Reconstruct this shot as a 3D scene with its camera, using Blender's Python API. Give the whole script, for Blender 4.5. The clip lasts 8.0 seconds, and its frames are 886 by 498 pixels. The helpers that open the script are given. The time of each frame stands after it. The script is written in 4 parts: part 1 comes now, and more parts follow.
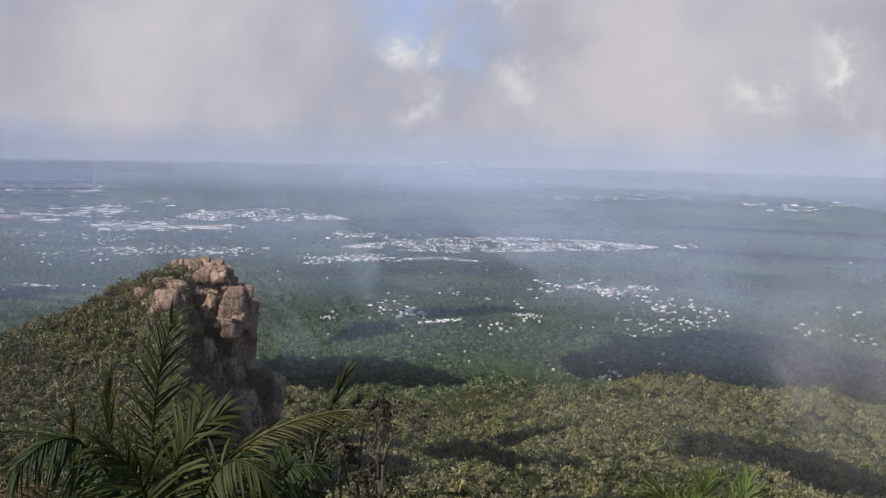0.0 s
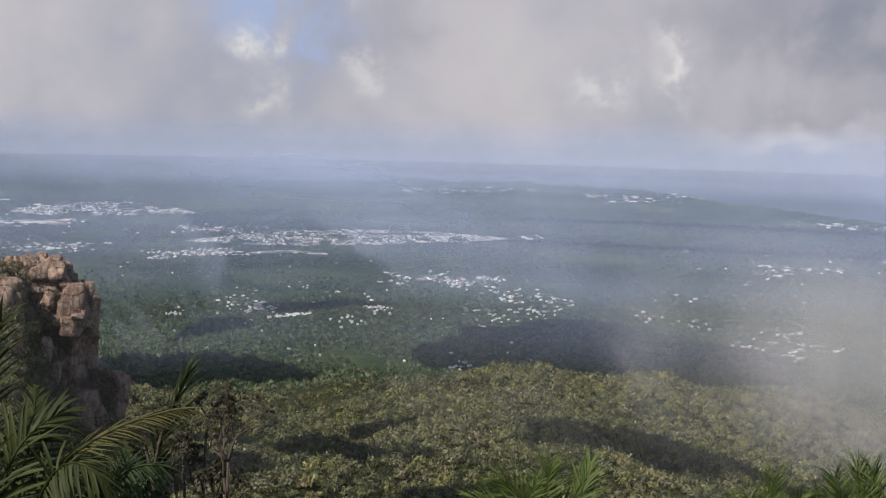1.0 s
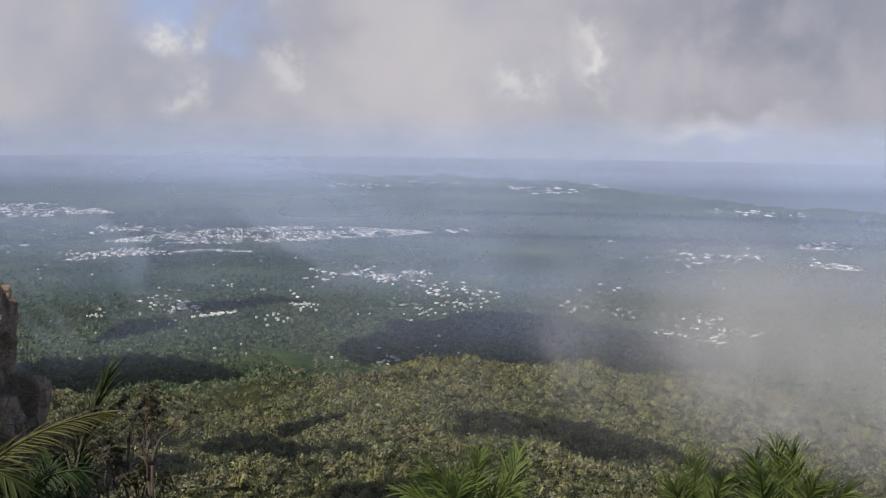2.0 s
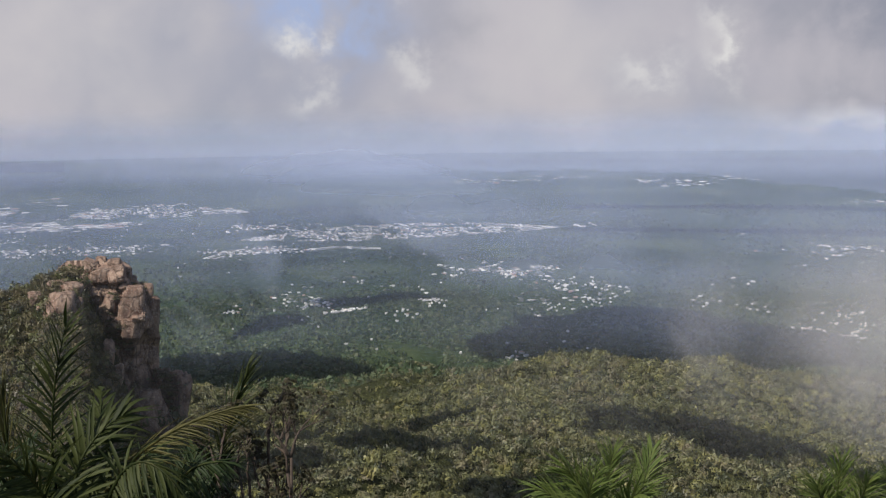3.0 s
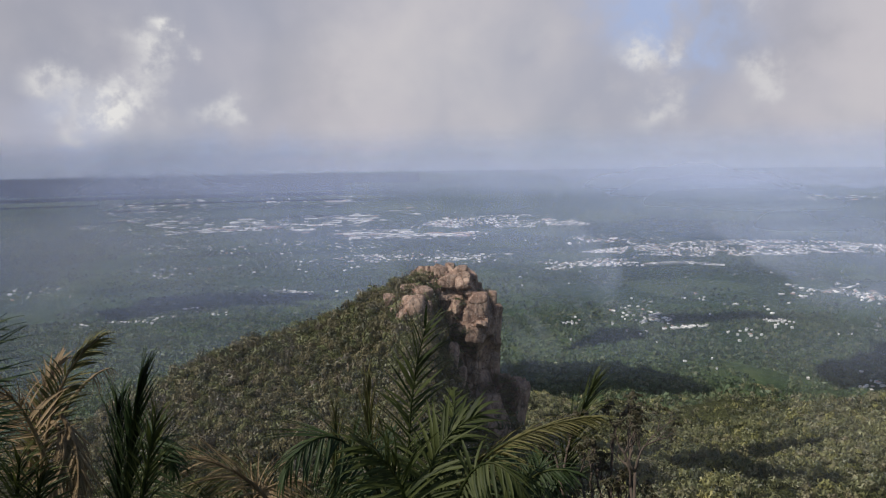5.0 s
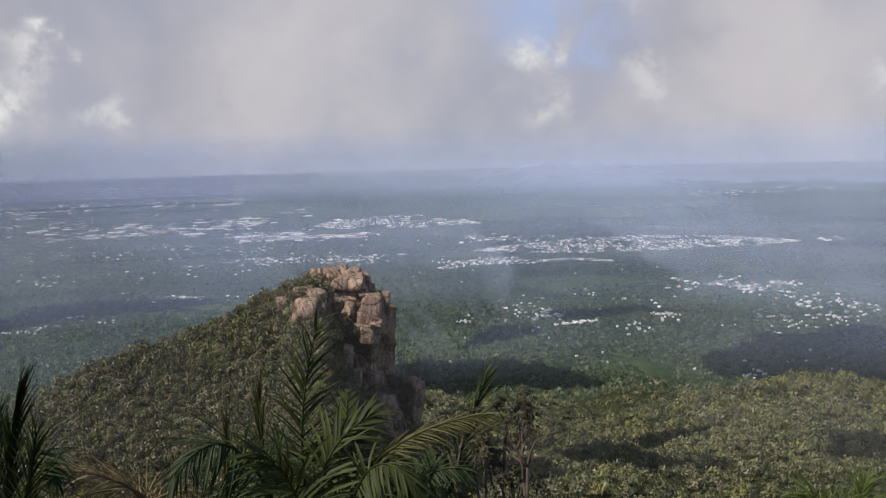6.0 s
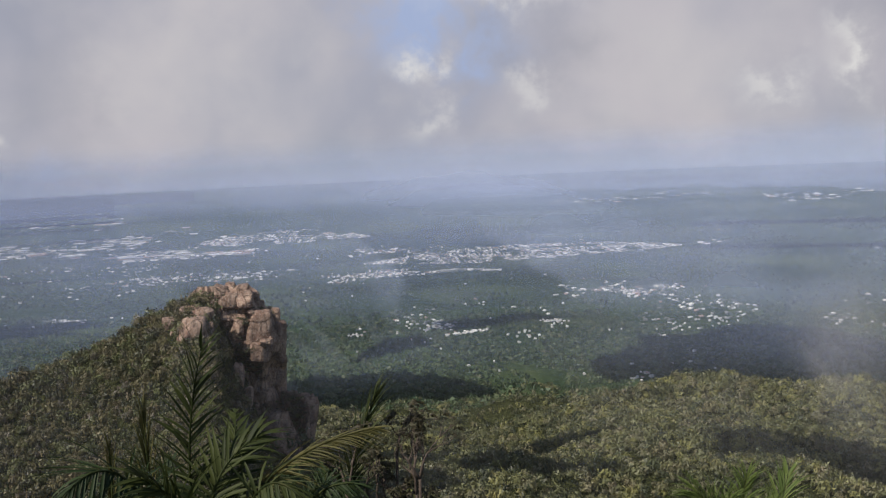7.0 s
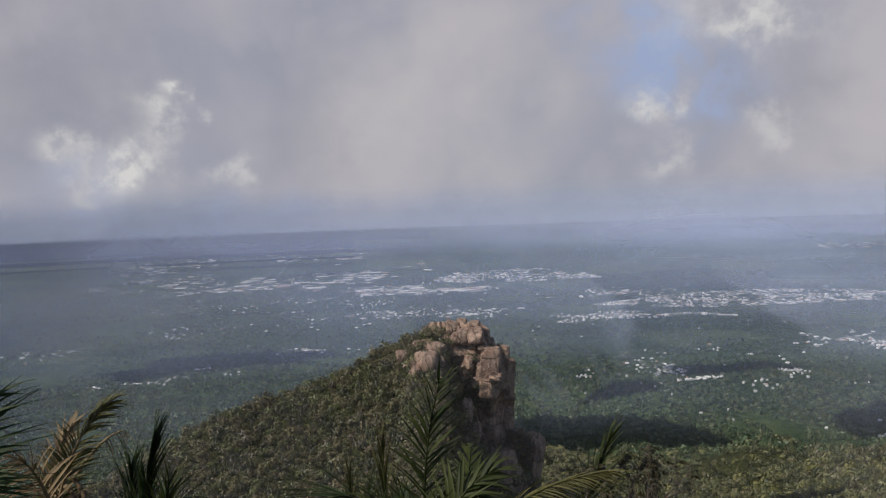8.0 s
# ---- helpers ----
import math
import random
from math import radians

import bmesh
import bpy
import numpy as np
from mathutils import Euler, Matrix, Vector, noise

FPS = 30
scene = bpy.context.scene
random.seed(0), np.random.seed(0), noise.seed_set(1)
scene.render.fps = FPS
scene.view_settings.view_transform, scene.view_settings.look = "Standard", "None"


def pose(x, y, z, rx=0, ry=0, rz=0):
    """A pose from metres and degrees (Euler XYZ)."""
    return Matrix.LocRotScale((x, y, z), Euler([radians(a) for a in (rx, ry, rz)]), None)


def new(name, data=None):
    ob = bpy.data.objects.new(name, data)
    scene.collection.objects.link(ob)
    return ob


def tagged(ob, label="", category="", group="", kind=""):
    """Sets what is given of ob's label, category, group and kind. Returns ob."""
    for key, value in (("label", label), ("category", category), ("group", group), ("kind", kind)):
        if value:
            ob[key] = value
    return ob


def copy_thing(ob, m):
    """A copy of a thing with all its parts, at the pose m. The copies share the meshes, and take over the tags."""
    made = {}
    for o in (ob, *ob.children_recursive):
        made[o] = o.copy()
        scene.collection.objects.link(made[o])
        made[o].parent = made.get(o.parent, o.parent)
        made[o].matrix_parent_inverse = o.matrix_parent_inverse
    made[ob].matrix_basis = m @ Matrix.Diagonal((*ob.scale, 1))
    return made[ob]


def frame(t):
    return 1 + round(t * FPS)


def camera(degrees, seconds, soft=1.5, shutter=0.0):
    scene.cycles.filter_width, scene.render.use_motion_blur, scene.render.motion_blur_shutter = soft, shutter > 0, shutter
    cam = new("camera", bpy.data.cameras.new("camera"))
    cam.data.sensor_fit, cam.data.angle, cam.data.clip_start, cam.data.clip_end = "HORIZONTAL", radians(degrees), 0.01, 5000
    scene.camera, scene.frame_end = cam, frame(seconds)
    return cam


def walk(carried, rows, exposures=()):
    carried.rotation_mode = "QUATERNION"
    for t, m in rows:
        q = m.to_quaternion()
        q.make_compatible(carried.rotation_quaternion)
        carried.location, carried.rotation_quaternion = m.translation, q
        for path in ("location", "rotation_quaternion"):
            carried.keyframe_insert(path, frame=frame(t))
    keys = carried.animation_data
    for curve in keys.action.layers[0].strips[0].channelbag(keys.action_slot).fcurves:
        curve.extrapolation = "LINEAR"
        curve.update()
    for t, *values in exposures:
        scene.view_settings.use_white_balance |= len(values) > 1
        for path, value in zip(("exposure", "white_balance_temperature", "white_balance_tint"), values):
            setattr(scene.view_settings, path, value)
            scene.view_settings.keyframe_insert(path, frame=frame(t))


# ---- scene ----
# seconds, yaw, pitch, roll: a telephone turned at arm's length on a mountain top
PATH = [(0.0, 0.0, 0.0, 0.0), (0.5, -4.57, -0.22, -0.25), (1.0, -8.0, -0.38, -0.31), (1.5, -10.11, -0.52, -0.11),
        (1.7, -10.8, -0.54, 0.03), (2.3, -12.8, -0.82, 0.8), (2.8, -9.81, -0.99, 1.61), (3.0, -5.43, -0.8, 1.95), (3.5, 5.07, 0.09, 1.41),
        (4.0, 11.14, 0.5, 1.55), (4.2, 12.22, 0.51, 1.62), (4.6, 12.85, 0.52, 1.8), (5.3, 12.56, 0.48, 2.14), (5.5, 12.49, 0.46, 2.24), (6.0, 6.88, 0.3, 2.61), (6.5, 0.52, 0.18, 3.07),
        (7.0, 0.85, 0.64, 3.71), (7.5, 11.29, 2.66, 3.27), (8.0, 13.2, 3.48, 3.15)]
ARM = 0.2
LEAN = pose(0, 0, 0, 0, -1.2, 0)      # true level of the bearings used below
cam = camera(44.81, 8.0, soft=1.15)
walk(cam, [(t, LEAN @ pose(-ARM * math.sin(radians(y)), ARM * (math.cos(radians(y)) - 1), 0, 84.0 + p, r, y)) for t, y, p, r in PATH], [(0.0, 0.10), (1.0, 0.0), (3.0, 0.0), (3.5, -0.04), (4.0, -0.05), (5.5, 0.07), (6.5, 0.0), (7.0, -0.04), (8.0, -0.22)])



def level(az, el):
    """A bearing brought to true level, in degrees."""
    a, e = radians(az), radians(el)
    d = LEAN.to_3x3() @ Vector((-math.sin(a) * math.cos(e), math.cos(a) * math.cos(e), math.sin(e)))
    return math.degrees(math.atan2(-d.x, d.y)), math.degrees(math.asin(d.z))


# ---- daylight: sun behind and to the left of the view, broken cloud ----
SUN_AZ, SUN_EL = 132.0, 49.0      # degrees; azimuth counted to the left of straight ahead
SUN_DIR = Vector((-math.sin(radians(SUN_AZ)) * math.cos(radians(SUN_EL)), math.cos(radians(SUN_AZ)) * math.cos(radians(SUN_EL)), math.sin(radians(SUN_EL))))
world = bpy.data.worlds.new("sky")
scene.world = world
world.use_nodes = True
wn = world.node_tree.nodes
sky = wn.new("ShaderNodeTexSky")
sky.sky_type, sky.sun_disc = "NISHITA", False
sky.sun_elevation, sky.sun_rotation = radians(SUN_EL), radians(-SUN_AZ)
sky.altitude, sky.dust_density = 900, 2.0
world.node_tree.links.new(sky.outputs[0], wn["Background"].inputs[0])
wn["Background"].inputs[1].default_value = 0.11
sun_data = bpy.data.lights.new("sun", "SUN")
sun_data.energy, sun_data.angle, sun_data.color = 4.9, radians(0.6), (1.0, 0.94, 0.84)
sun = new("sun", sun_data)
sun.matrix_world = Matrix.Translation((0, 0, 900)) @ SUN_DIR.to_track_quat("Z", "Y").to_matrix().to_4x4()


# ---- node helpers ----
def material(name):
    m = bpy.data.materials.new(name)
    m.use_nodes = True
    m.node_tree.nodes.remove(m.node_tree.nodes["Principled BSDF"])
    return m, m.node_tree


def node(nt, kind, **given):
    n = nt.nodes.new(kind)
    for key, value in given.items():
        n.inputs[key.replace("_", " ")].default_value = value
    return n


def feed(nt, socket, value):
    if isinstance(value, bpy.types.NodeSocket):
        nt.links.new(value, socket)
    else:
        socket.default_value = value


def calc(nt, op, a, b=0.0, c=0.0, clamp=False):
    n = nt.nodes.new("ShaderNodeMath")
    n.operation, n.use_clamp = op, clamp
    for s, v in zip(n.inputs, (a, b, c)):
        feed(nt, s, v)
    return n.outputs[0]


def ramp(nt, x, lo, hi, out_lo=0.0, out_hi=1.0):
    n = nt.nodes.new("ShaderNodeMapRange")
    n.interpolation_type = "SMOOTHSTEP"
    for s, v in zip(n.inputs, (x, lo, hi, out_lo, out_hi)):
        feed(nt, s, v)
    return n.outputs[0]


def blend(nt, fac, a, b):
    n = nt.nodes.new("ShaderNodeMix")
    n.data_type = "RGBA"
    feed(nt, n.inputs[0], fac)
    for s, v in ((n.inputs[6], a), (n.inputs[7], b)):
        feed(nt, s, v if isinstance(v, bpy.types.NodeSocket) else (*v, 1))
    return n.outputs[2]


def grain(nt, scale, detail=4.0, rough=0.55, vector=None, stretch=None, distortion=0.0):
    n = node(nt, "ShaderNodeTexNoise", Scale=scale, Detail=detail, Roughness=rough, Distortion=distortion)
    if vector is None:
        vector = nt.nodes.new("ShaderNodeTexCoord").outputs["Object"]
    if stretch:
        mp = nt.nodes.new("ShaderNodeMapping")
        mp.inputs["Scale"].default_value = stretch
        nt.links.new(vector, mp.inputs[0])
        vector = mp.outputs[0]
    nt.links.new(vector, n.inputs["Vector"])
    return n.outputs["Fac"]


def bearing(nt):
    """Azimuth to the left of straight ahead and elevation, both in degrees, of a place seen from the viewpoint."""
    sep = nt.nodes.new("ShaderNodeSeparateXYZ")
    nt.links.new(nt.nodes.new("ShaderNodeTexCoord").outputs["Object"], sep.inputs[0])
    x, y, z = sep.outputs
    az = calc(nt, "MULTIPLY", calc(nt, "ARCTAN2", calc(nt, "MULTIPLY", x, -1.0), y), 57.2958)
    flat = calc(nt, "SQRT", calc(nt, "ADD", calc(nt, "MULTIPLY", x, x), calc(nt, "MULTIPLY", y, y)))
    el = calc(nt, "MULTIPLY", calc(nt, "ARCTAN2", z, flat), 57.2958)
    both = nt.nodes.new("ShaderNodeCombineXYZ")
    nt.links.new(az, both.inputs[0])
    nt.links.new(el, both.inputs[1])
    return az, el, both.outputs[0]


def puff(nt, az, el, a0, e0, wa, we):
    """A soft round spot of the sky or the mist, 1 in its middle."""
    da = calc(nt, "DIVIDE", calc(nt, "SUBTRACT", az, a0), wa)
    de = calc(nt, "DIVIDE", calc(nt, "SUBTRACT", el, e0), we)
    return calc(nt, "EXPONENT", calc(nt, "MULTIPLY", calc(nt, "ADD", calc(nt, "MULTIPLY", da, da), calc(nt, "MULTIPLY", de, de)), -1.0))


def puffs(nt, az, el, spots):
    total = 0.0
    for a0, e0, wa, we, k in spots:
        a0, e0 = level(a0, e0)
        total = calc(nt, "ADD", total, calc(nt, "MULTIPLY", puff(nt, az, el, a0, e0, wa, we), k))
    return total


def finish(nt, shader):
    nt.links.new(shader, nt.nodes["Material Output"].inputs[0])


def principled(nt, colour, rough=0.8, height=None, strength=0.5, distance=0.1, **more):
    b = nt.nodes.new("ShaderNodeBsdfPrincipled")
    feed(nt, b.inputs["Base Color"], colour if isinstance(colour, bpy.types.NodeSocket) else (*colour, 1))
    feed(nt, b.inputs["Roughness"], rough)
    for key, value in more.items():
        feed(nt, b.inputs[key.replace("_", " ")], value)
    if height is not None:
        bump = node(nt, "ShaderNodeBump", Strength=strength, Distance=distance)
        nt.links.new(height, bump.inputs["Height"])
        nt.links.new(bump.outputs[0], b.inputs["Normal"])
    return b


# ---- materials ----
def leaf_material(name, dark, light, dry, dry_share=0.15, patch=0.05, through_light=0.3):
    m, nt = material(name)
    geo = nt.nodes.new("ShaderNodeNewGeometry")
    wide = grain(nt, patch, 3.0)
    each = geo.outputs["Random Per Island"]
    mid = grain(nt, patch * 9, 2.0)
    mixer = calc(nt, "ADD", calc(nt, "ADD", calc(nt, "MULTIPLY", each, 0.22), ramp(nt, mid, 0.35, 0.65, 0.0, 0.45)), ramp(nt, wide, 0.3, 0.7, 0.0, 0.35))
    col = blend(nt, mixer, dark, light)
    tall = ramp(nt, grain(nt, patch * 4, 2.0), 0.52, 0.72, 0.0, 1.0)
    col = blend(nt, calc(nt, "MULTIPLY", tall, dry_share), col, dry)
    b = principled(nt, col, 0.55)
    tr = nt.nodes.new("ShaderNodeBsdfTranslucent")
    nt.links.new(col, tr.inputs[0])
    mix = nt.nodes.new("ShaderNodeMixShader")
    mix.inputs[0].default_value = through_light
    nt.links.new(b.outputs[0], mix.inputs[1])
    nt.links.new(tr.outputs[0], mix.inputs[2])
    finish(nt, mix.outputs[0])
    return m


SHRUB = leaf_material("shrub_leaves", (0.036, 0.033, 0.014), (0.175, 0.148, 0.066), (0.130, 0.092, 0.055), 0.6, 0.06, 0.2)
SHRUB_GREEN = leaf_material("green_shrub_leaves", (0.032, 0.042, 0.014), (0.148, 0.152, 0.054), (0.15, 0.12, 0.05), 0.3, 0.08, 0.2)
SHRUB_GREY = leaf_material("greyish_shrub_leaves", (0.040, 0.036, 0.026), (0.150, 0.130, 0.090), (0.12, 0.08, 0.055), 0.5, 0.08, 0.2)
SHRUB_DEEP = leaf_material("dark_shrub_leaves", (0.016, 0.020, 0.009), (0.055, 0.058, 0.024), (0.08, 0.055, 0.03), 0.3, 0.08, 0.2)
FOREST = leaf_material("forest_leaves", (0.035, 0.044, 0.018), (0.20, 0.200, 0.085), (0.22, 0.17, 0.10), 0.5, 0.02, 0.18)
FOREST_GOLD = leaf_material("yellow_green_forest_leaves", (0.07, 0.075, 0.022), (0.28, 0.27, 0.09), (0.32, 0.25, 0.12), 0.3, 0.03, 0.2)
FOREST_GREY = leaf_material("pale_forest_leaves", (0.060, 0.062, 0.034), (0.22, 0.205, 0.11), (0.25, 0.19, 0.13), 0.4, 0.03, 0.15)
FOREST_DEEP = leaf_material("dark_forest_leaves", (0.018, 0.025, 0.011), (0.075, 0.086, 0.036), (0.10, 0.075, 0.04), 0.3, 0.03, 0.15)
VALLEY = leaf_material("valley_leaves", (0.032, 0.062, 0.028), (0.090, 0.132, 0.056), (0.12, 0.13, 0.06), 0.4, 0.008)
VALLEY_DEEP = leaf_material("dark_valley_leaves", (0.018, 0.040, 0.018), (0.056, 0.088, 0.038), (0.07, 0.08, 0.04), 0.3, 0.01)
VALLEY_PALE = leaf_material("pale_valley_leaves", (0.055, 0.080, 0.036), (0.128, 0.152, 0.070), (0.16, 0.14, 0.08), 0.4, 0.012)
FAR_WOODS = leaf_material("far_woods_leaves", (0.032, 0.056, 0.030), (0.080, 0.106, 0.050), (0.08, 0.09, 0.05), 0.4, 0.005)


def ground_material():
    m, nt = material("forest_floor_and_plain")
    wide = grain(nt, 0.0035, 5.0, 0.6)
    fine = grain(nt, 0.085, 5.0, 0.72)
    woods = blend(nt, ramp(nt, fine, 0.35, 0.65), (0.016, 0.032, 0.014), (0.046, 0.070, 0.031))
    fields = blend(nt, ramp(nt, fine, 0.3, 0.7), (0.032, 0.054, 0.022), (0.074, 0.094, 0.040))
    col = blend(nt, ramp(nt, wide, 0.50, 0.64), woods, fields)
    mosaic = node(nt, "ShaderNodeTexVoronoi", Scale=0.007)
    nt.links.new(nt.nodes.new("ShaderNodeTexCoord").outputs["Object"], mosaic.inputs["Vector"])
    tone = nt.nodes.new("ShaderNodeSeparateColor")
    nt.links.new(mosaic.outputs["Color"], tone.inputs[0])
    col = blend(nt, ramp(nt, tone.outputs[0], 0.7, 0.95, 0.0, 0.6), col, (0.068, 0.088, 0.042))
    col = blend(nt, ramp(nt, tone.outputs[1], 0.6, 0.9, 0.0, 0.7), col, (0.018, 0.034, 0.016))
    speck = grain(nt, 0.02, 6.0, 0.75)
    col = blend(nt, ramp(nt, speck, 0.66, 0.74, 0.0, 0.5), col, (0.24, 0.2, 0.14))
    finish(nt, principled(nt, col, 1.0, fine, 0.8, 6.0, Specular_IOR_Level=0.05).outputs[0])
    return m


def sea_material():
    m, nt = material("sea_water")
    wide = grain(nt, 0.004, 3.0)
    col = blend(nt, wide, (0.036, 0.056, 0.066), (0.052, 0.075, 0.085))
    finish(nt, principled(nt, col, 0.6, grain(nt, 0.4, 3.0), 0.3, 0.3).outputs[0])
    return m


def rock_material():
    m, nt = material("weathered_granite")
    big = grain(nt, 0.35, 5.0, 0.6)
    fine = grain(nt, 3.0, 6.0, 0.7)
    streak = grain(nt, 0.9, 5.0, 0.65, stretch=(1, 1, 0.25))
    col = blend(nt, ramp(nt, big, 0.35, 0.65), (0.150, 0.082, 0.056), (0.33, 0.225, 0.168))
    col = blend(nt, ramp(nt, fine, 0.46, 0.74, 0.0, 0.7), col, (0.47, 0.40, 0.335))
    col = blend(nt, ramp(nt, streak, 0.48, 0.66, 0.0, 0.75), col, (0.08, 0.056, 0.047))
    joints = node(nt, "ShaderNodeTexVoronoi", Scale=0.24)
    joints.feature = "DISTANCE_TO_EDGE"
    warp = nt.nodes.new("ShaderNodeVectorMath")
    warp.operation = "ADD"
    tc = nt.nodes.new("ShaderNodeTexCoord").outputs["Object"]
    wob = node(nt, "ShaderNodeTexNoise", Scale=0.5, Detail=3.0)
    nt.links.new(tc, wob.inputs["Vector"])
    nt.links.new(tc, warp.inputs[0])
    nt.links.new(wob.outputs["Color"], warp.inputs[1])
    nt.links.new(warp.outputs[0], joints.inputs["Vector"])
    gap = ramp(nt, calc(nt, "ADD", joints.outputs["Distance"], ramp(nt, fine, 0.4, 0.6, 0.0, 0.03)), 0.01, 0.05)
    col = blend(nt, ramp(nt, gap, 0.0, 1.0, 0.68, 1.0), (0.09, 0.062, 0.05), col)
    h = calc(nt, "ADD", calc(nt, "ADD", calc(nt, "MULTIPLY", gap, 0.5), big), calc(nt, "MULTIPLY", fine, 0.35))
    finish(nt, principled(nt, col, 0.9, h, 0.9, 0.6).outputs[0])
    return m


def soil_material():
    m, nt = material("tufted_soil_dark_gaps")
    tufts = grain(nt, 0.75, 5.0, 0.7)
    # near-black low tone puts the shade between tufts and crowns into the soil
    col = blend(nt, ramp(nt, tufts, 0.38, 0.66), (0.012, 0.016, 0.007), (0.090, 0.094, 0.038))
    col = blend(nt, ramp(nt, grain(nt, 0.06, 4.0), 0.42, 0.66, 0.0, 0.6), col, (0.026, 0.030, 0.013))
    finish(nt, principled(nt, col, 1.0, tufts, 1.0, 1.6, Specular_IOR_Level=0.05).outputs[0])
    return m


GROUND, SEA, ROCK, SOIL = ground_material(), sea_material(), rock_material(), soil_material()


# ---- the lie of the land ----
def lattice(ix, iy, seed):
    n = (ix.astype(np.int64) * 374761393 + iy.astype(np.int64) * 668265263 + seed * 974711) & 0x7FFFFFFF
    n = ((n ^ (n >> 13)) * 1274126177) & 0x7FFFFFFF
    return ((n ^ (n >> 16)) & 0xFFFF) / 65535.0


def value_noise(x, y, seed=0):
    ix, iy = np.floor(x), np.floor(y)
    fx, fy = x - ix, y - iy
    fx, fy = fx * fx * (3 - 2 * fx), fy * fy * (3 - 2 * fy)
    a, b = lattice(ix, iy, seed), lattice(ix + 1, iy, seed)
    c, d = lattice(ix, iy + 1, seed), lattice(ix + 1, iy + 1, seed)
    return (a * (1 - fx) + b * fx) * (1 - fy) + (c * (1 - fx) + d * fx) * fy - 0.5


def rough_noise(x, y, size, octaves=4, seed=0):
    total, k = 0.0, 1.0
    for i in range(octaves):
        total = total + k * value_noise(x / size + 13.7 * i, y / size - 7.1 * i, seed + i)
        size, k = size * 0.5, k * 0.5
    return total


def smooth(x, lo, hi):
    t = np.clip((x - lo) / (hi - lo), 0, 1)
    return t * t * (3 - 2 * t)


PLAIN = -220.0
CREST = np.array([(-60, -19), (-40, -17.2), (-31, -16.3), (-28, -15.4), (-25, -14.4), (-22, -13.5), (-19, -13.3), (-16, -13.05), (-13, -12.8),
                  (-10, -13.4), (-7, -14.1), (-3.7, -15.2), (0, -16.1), (3, -16.1), (5, -15.7), (7, -14.9), (9, -13.8), (11, -12.7), (13, -12.6), (17, -15), (25, -21), (60, -24)], float)
HILL = np.array([(5, -21), (7.0, -18.6), (8.0, -16.8), (8.5, -15.6), (9.3, -14.6), (10.4, -14.2), (11.25, -14.0), (11.6, -13.3), (11.9, -12.0), (12.2, -10.7), (12.6, -9.5), (13.0, -8.4), (13.4, -7.4), (13.9, -6.6), (14.4, -6.5), (15.3, -6.75), (17.2, -7.5),
                 (19.6, -8.7), (21.4, -9.15), (23.2, -9.6), (25.3, -10.0), (27.4, -11.0), (30.3, -12.3), (33.1, -13.2), (40, -15), (60, -20)], float)


CREST = np.array([level(*p) for p in CREST])
HILL = np.array([level(*p) for p in HILL])


def hill_range(az):
    return np.interp(az, (9, 16, 34), (220, 220, 188))


def plain_height(r):
    return PLAIN + 135.0 * np.clip((r - 2300) / 2600, 0, 1) ** 1.15


def land(x, y):
    r = np.hypot(x, y)
    az = np.degrees(np.arctan2(-x, y))
    crest = 500 * np.tan(np.radians(np.interp(az, CREST[:, 0], CREST[:, 1]))) - 9.0
    base = np.interp(r, (0, 2.5, 8, 20, 60, 150, 300, 420, 500, 560, 640, 850, 1050, 6000),
                     (-1.65, -1.75, -4.6, -14, -45, -88, -106, -113, -116, -124, -150, -212, -220, -220))
    base = base + (crest + 116) * np.exp(-((r - 500) / 120) ** 2)
    far = smooth(r, 850, 1050)
    base = base * (1 - far) + plain_height(r) * far
    # a wooded spur in the valley and low swells of the plain
    ridge = 890 - 9 * (az - 4) + 26 * value_noise(az / 1.7, r * 0 + 3, 41)
    spur = np.interp(az, (-6, -1.6, 1, 4, 8, 13, 22), (0, 15, 24, 34, 42, 40, 0)) * np.interp(r - ridge, (-150, -70, -12, 8, 60, 170), (0, 0.42, 0.95, 1.0, 0.5, 0))
    spur += (28 + 8 * value_noise(x / 40, y / 40, 8)) * np.exp(-((az - 3.4) / 2.6) ** 2) * np.exp(-((r - 1075) / 60) ** 2)
    spur += 16 * np.exp(-((az + 4) / 3.5) ** 2) * np.exp(-((r - 1250) / 80) ** 2) + 20 * np.exp(-((az + 16) / 7) ** 2) * np.exp(-((r - 1080) / 90) ** 2)
    base = base + spur + rough_noise(x, y, 260.0, 3, 5) * 26 * smooth(r, 500, 900) * (1 - smooth(r, 1500, 2300))
    gully = 1 - 2 * np.abs(value_noise(x / 95 + 0.25 * value_noise(x / 40, y / 40, 31), y / 120, 17)) * 2
    base = base + (rough_noise(x, y, 60.0, 3, 9) * 14 + value_noise(x / 15, y / 15, 77) * 4 + (gully - 0.4) * 9) * smooth(r, 120, 260) * (1 - smooth(r, 620, 900))
    rc = hill_range(az)
    top = rc * np.tan(np.radians(np.interp(az, HILL[:, 0], HILL[:, 1]))) - 1.4
    front = np.maximum(rc - r, 0)
    back = np.maximum(r - rc, 0)
    hill = top - 0.42 * front - 0.0008 * front ** 2 - 0.85 * back + rough_noise(x, y, 22.0, 3, 21) * 3.0 * smooth(front, 2, 20)
    hill = np.where(np.abs(az) > 75, -999, hill)
    k = 6.0
    h = np.clip(0.5 + 0.5 * (hill - base) / k, 0, 1)
    return base * (1 - h) + hill * h + k * h * (1 - h) * 0.5


COAST = np.array([(-80, -7.5), (-40, -5.4), (-31.2, -4.8), (-26.3, -4.5), (-24.9, -4.25), (-19.7, -3.65), (-15.9, -3.3), (-2.1, -2.8), (10, -1.9), (30, -1.0), (80, -1.0)], float)
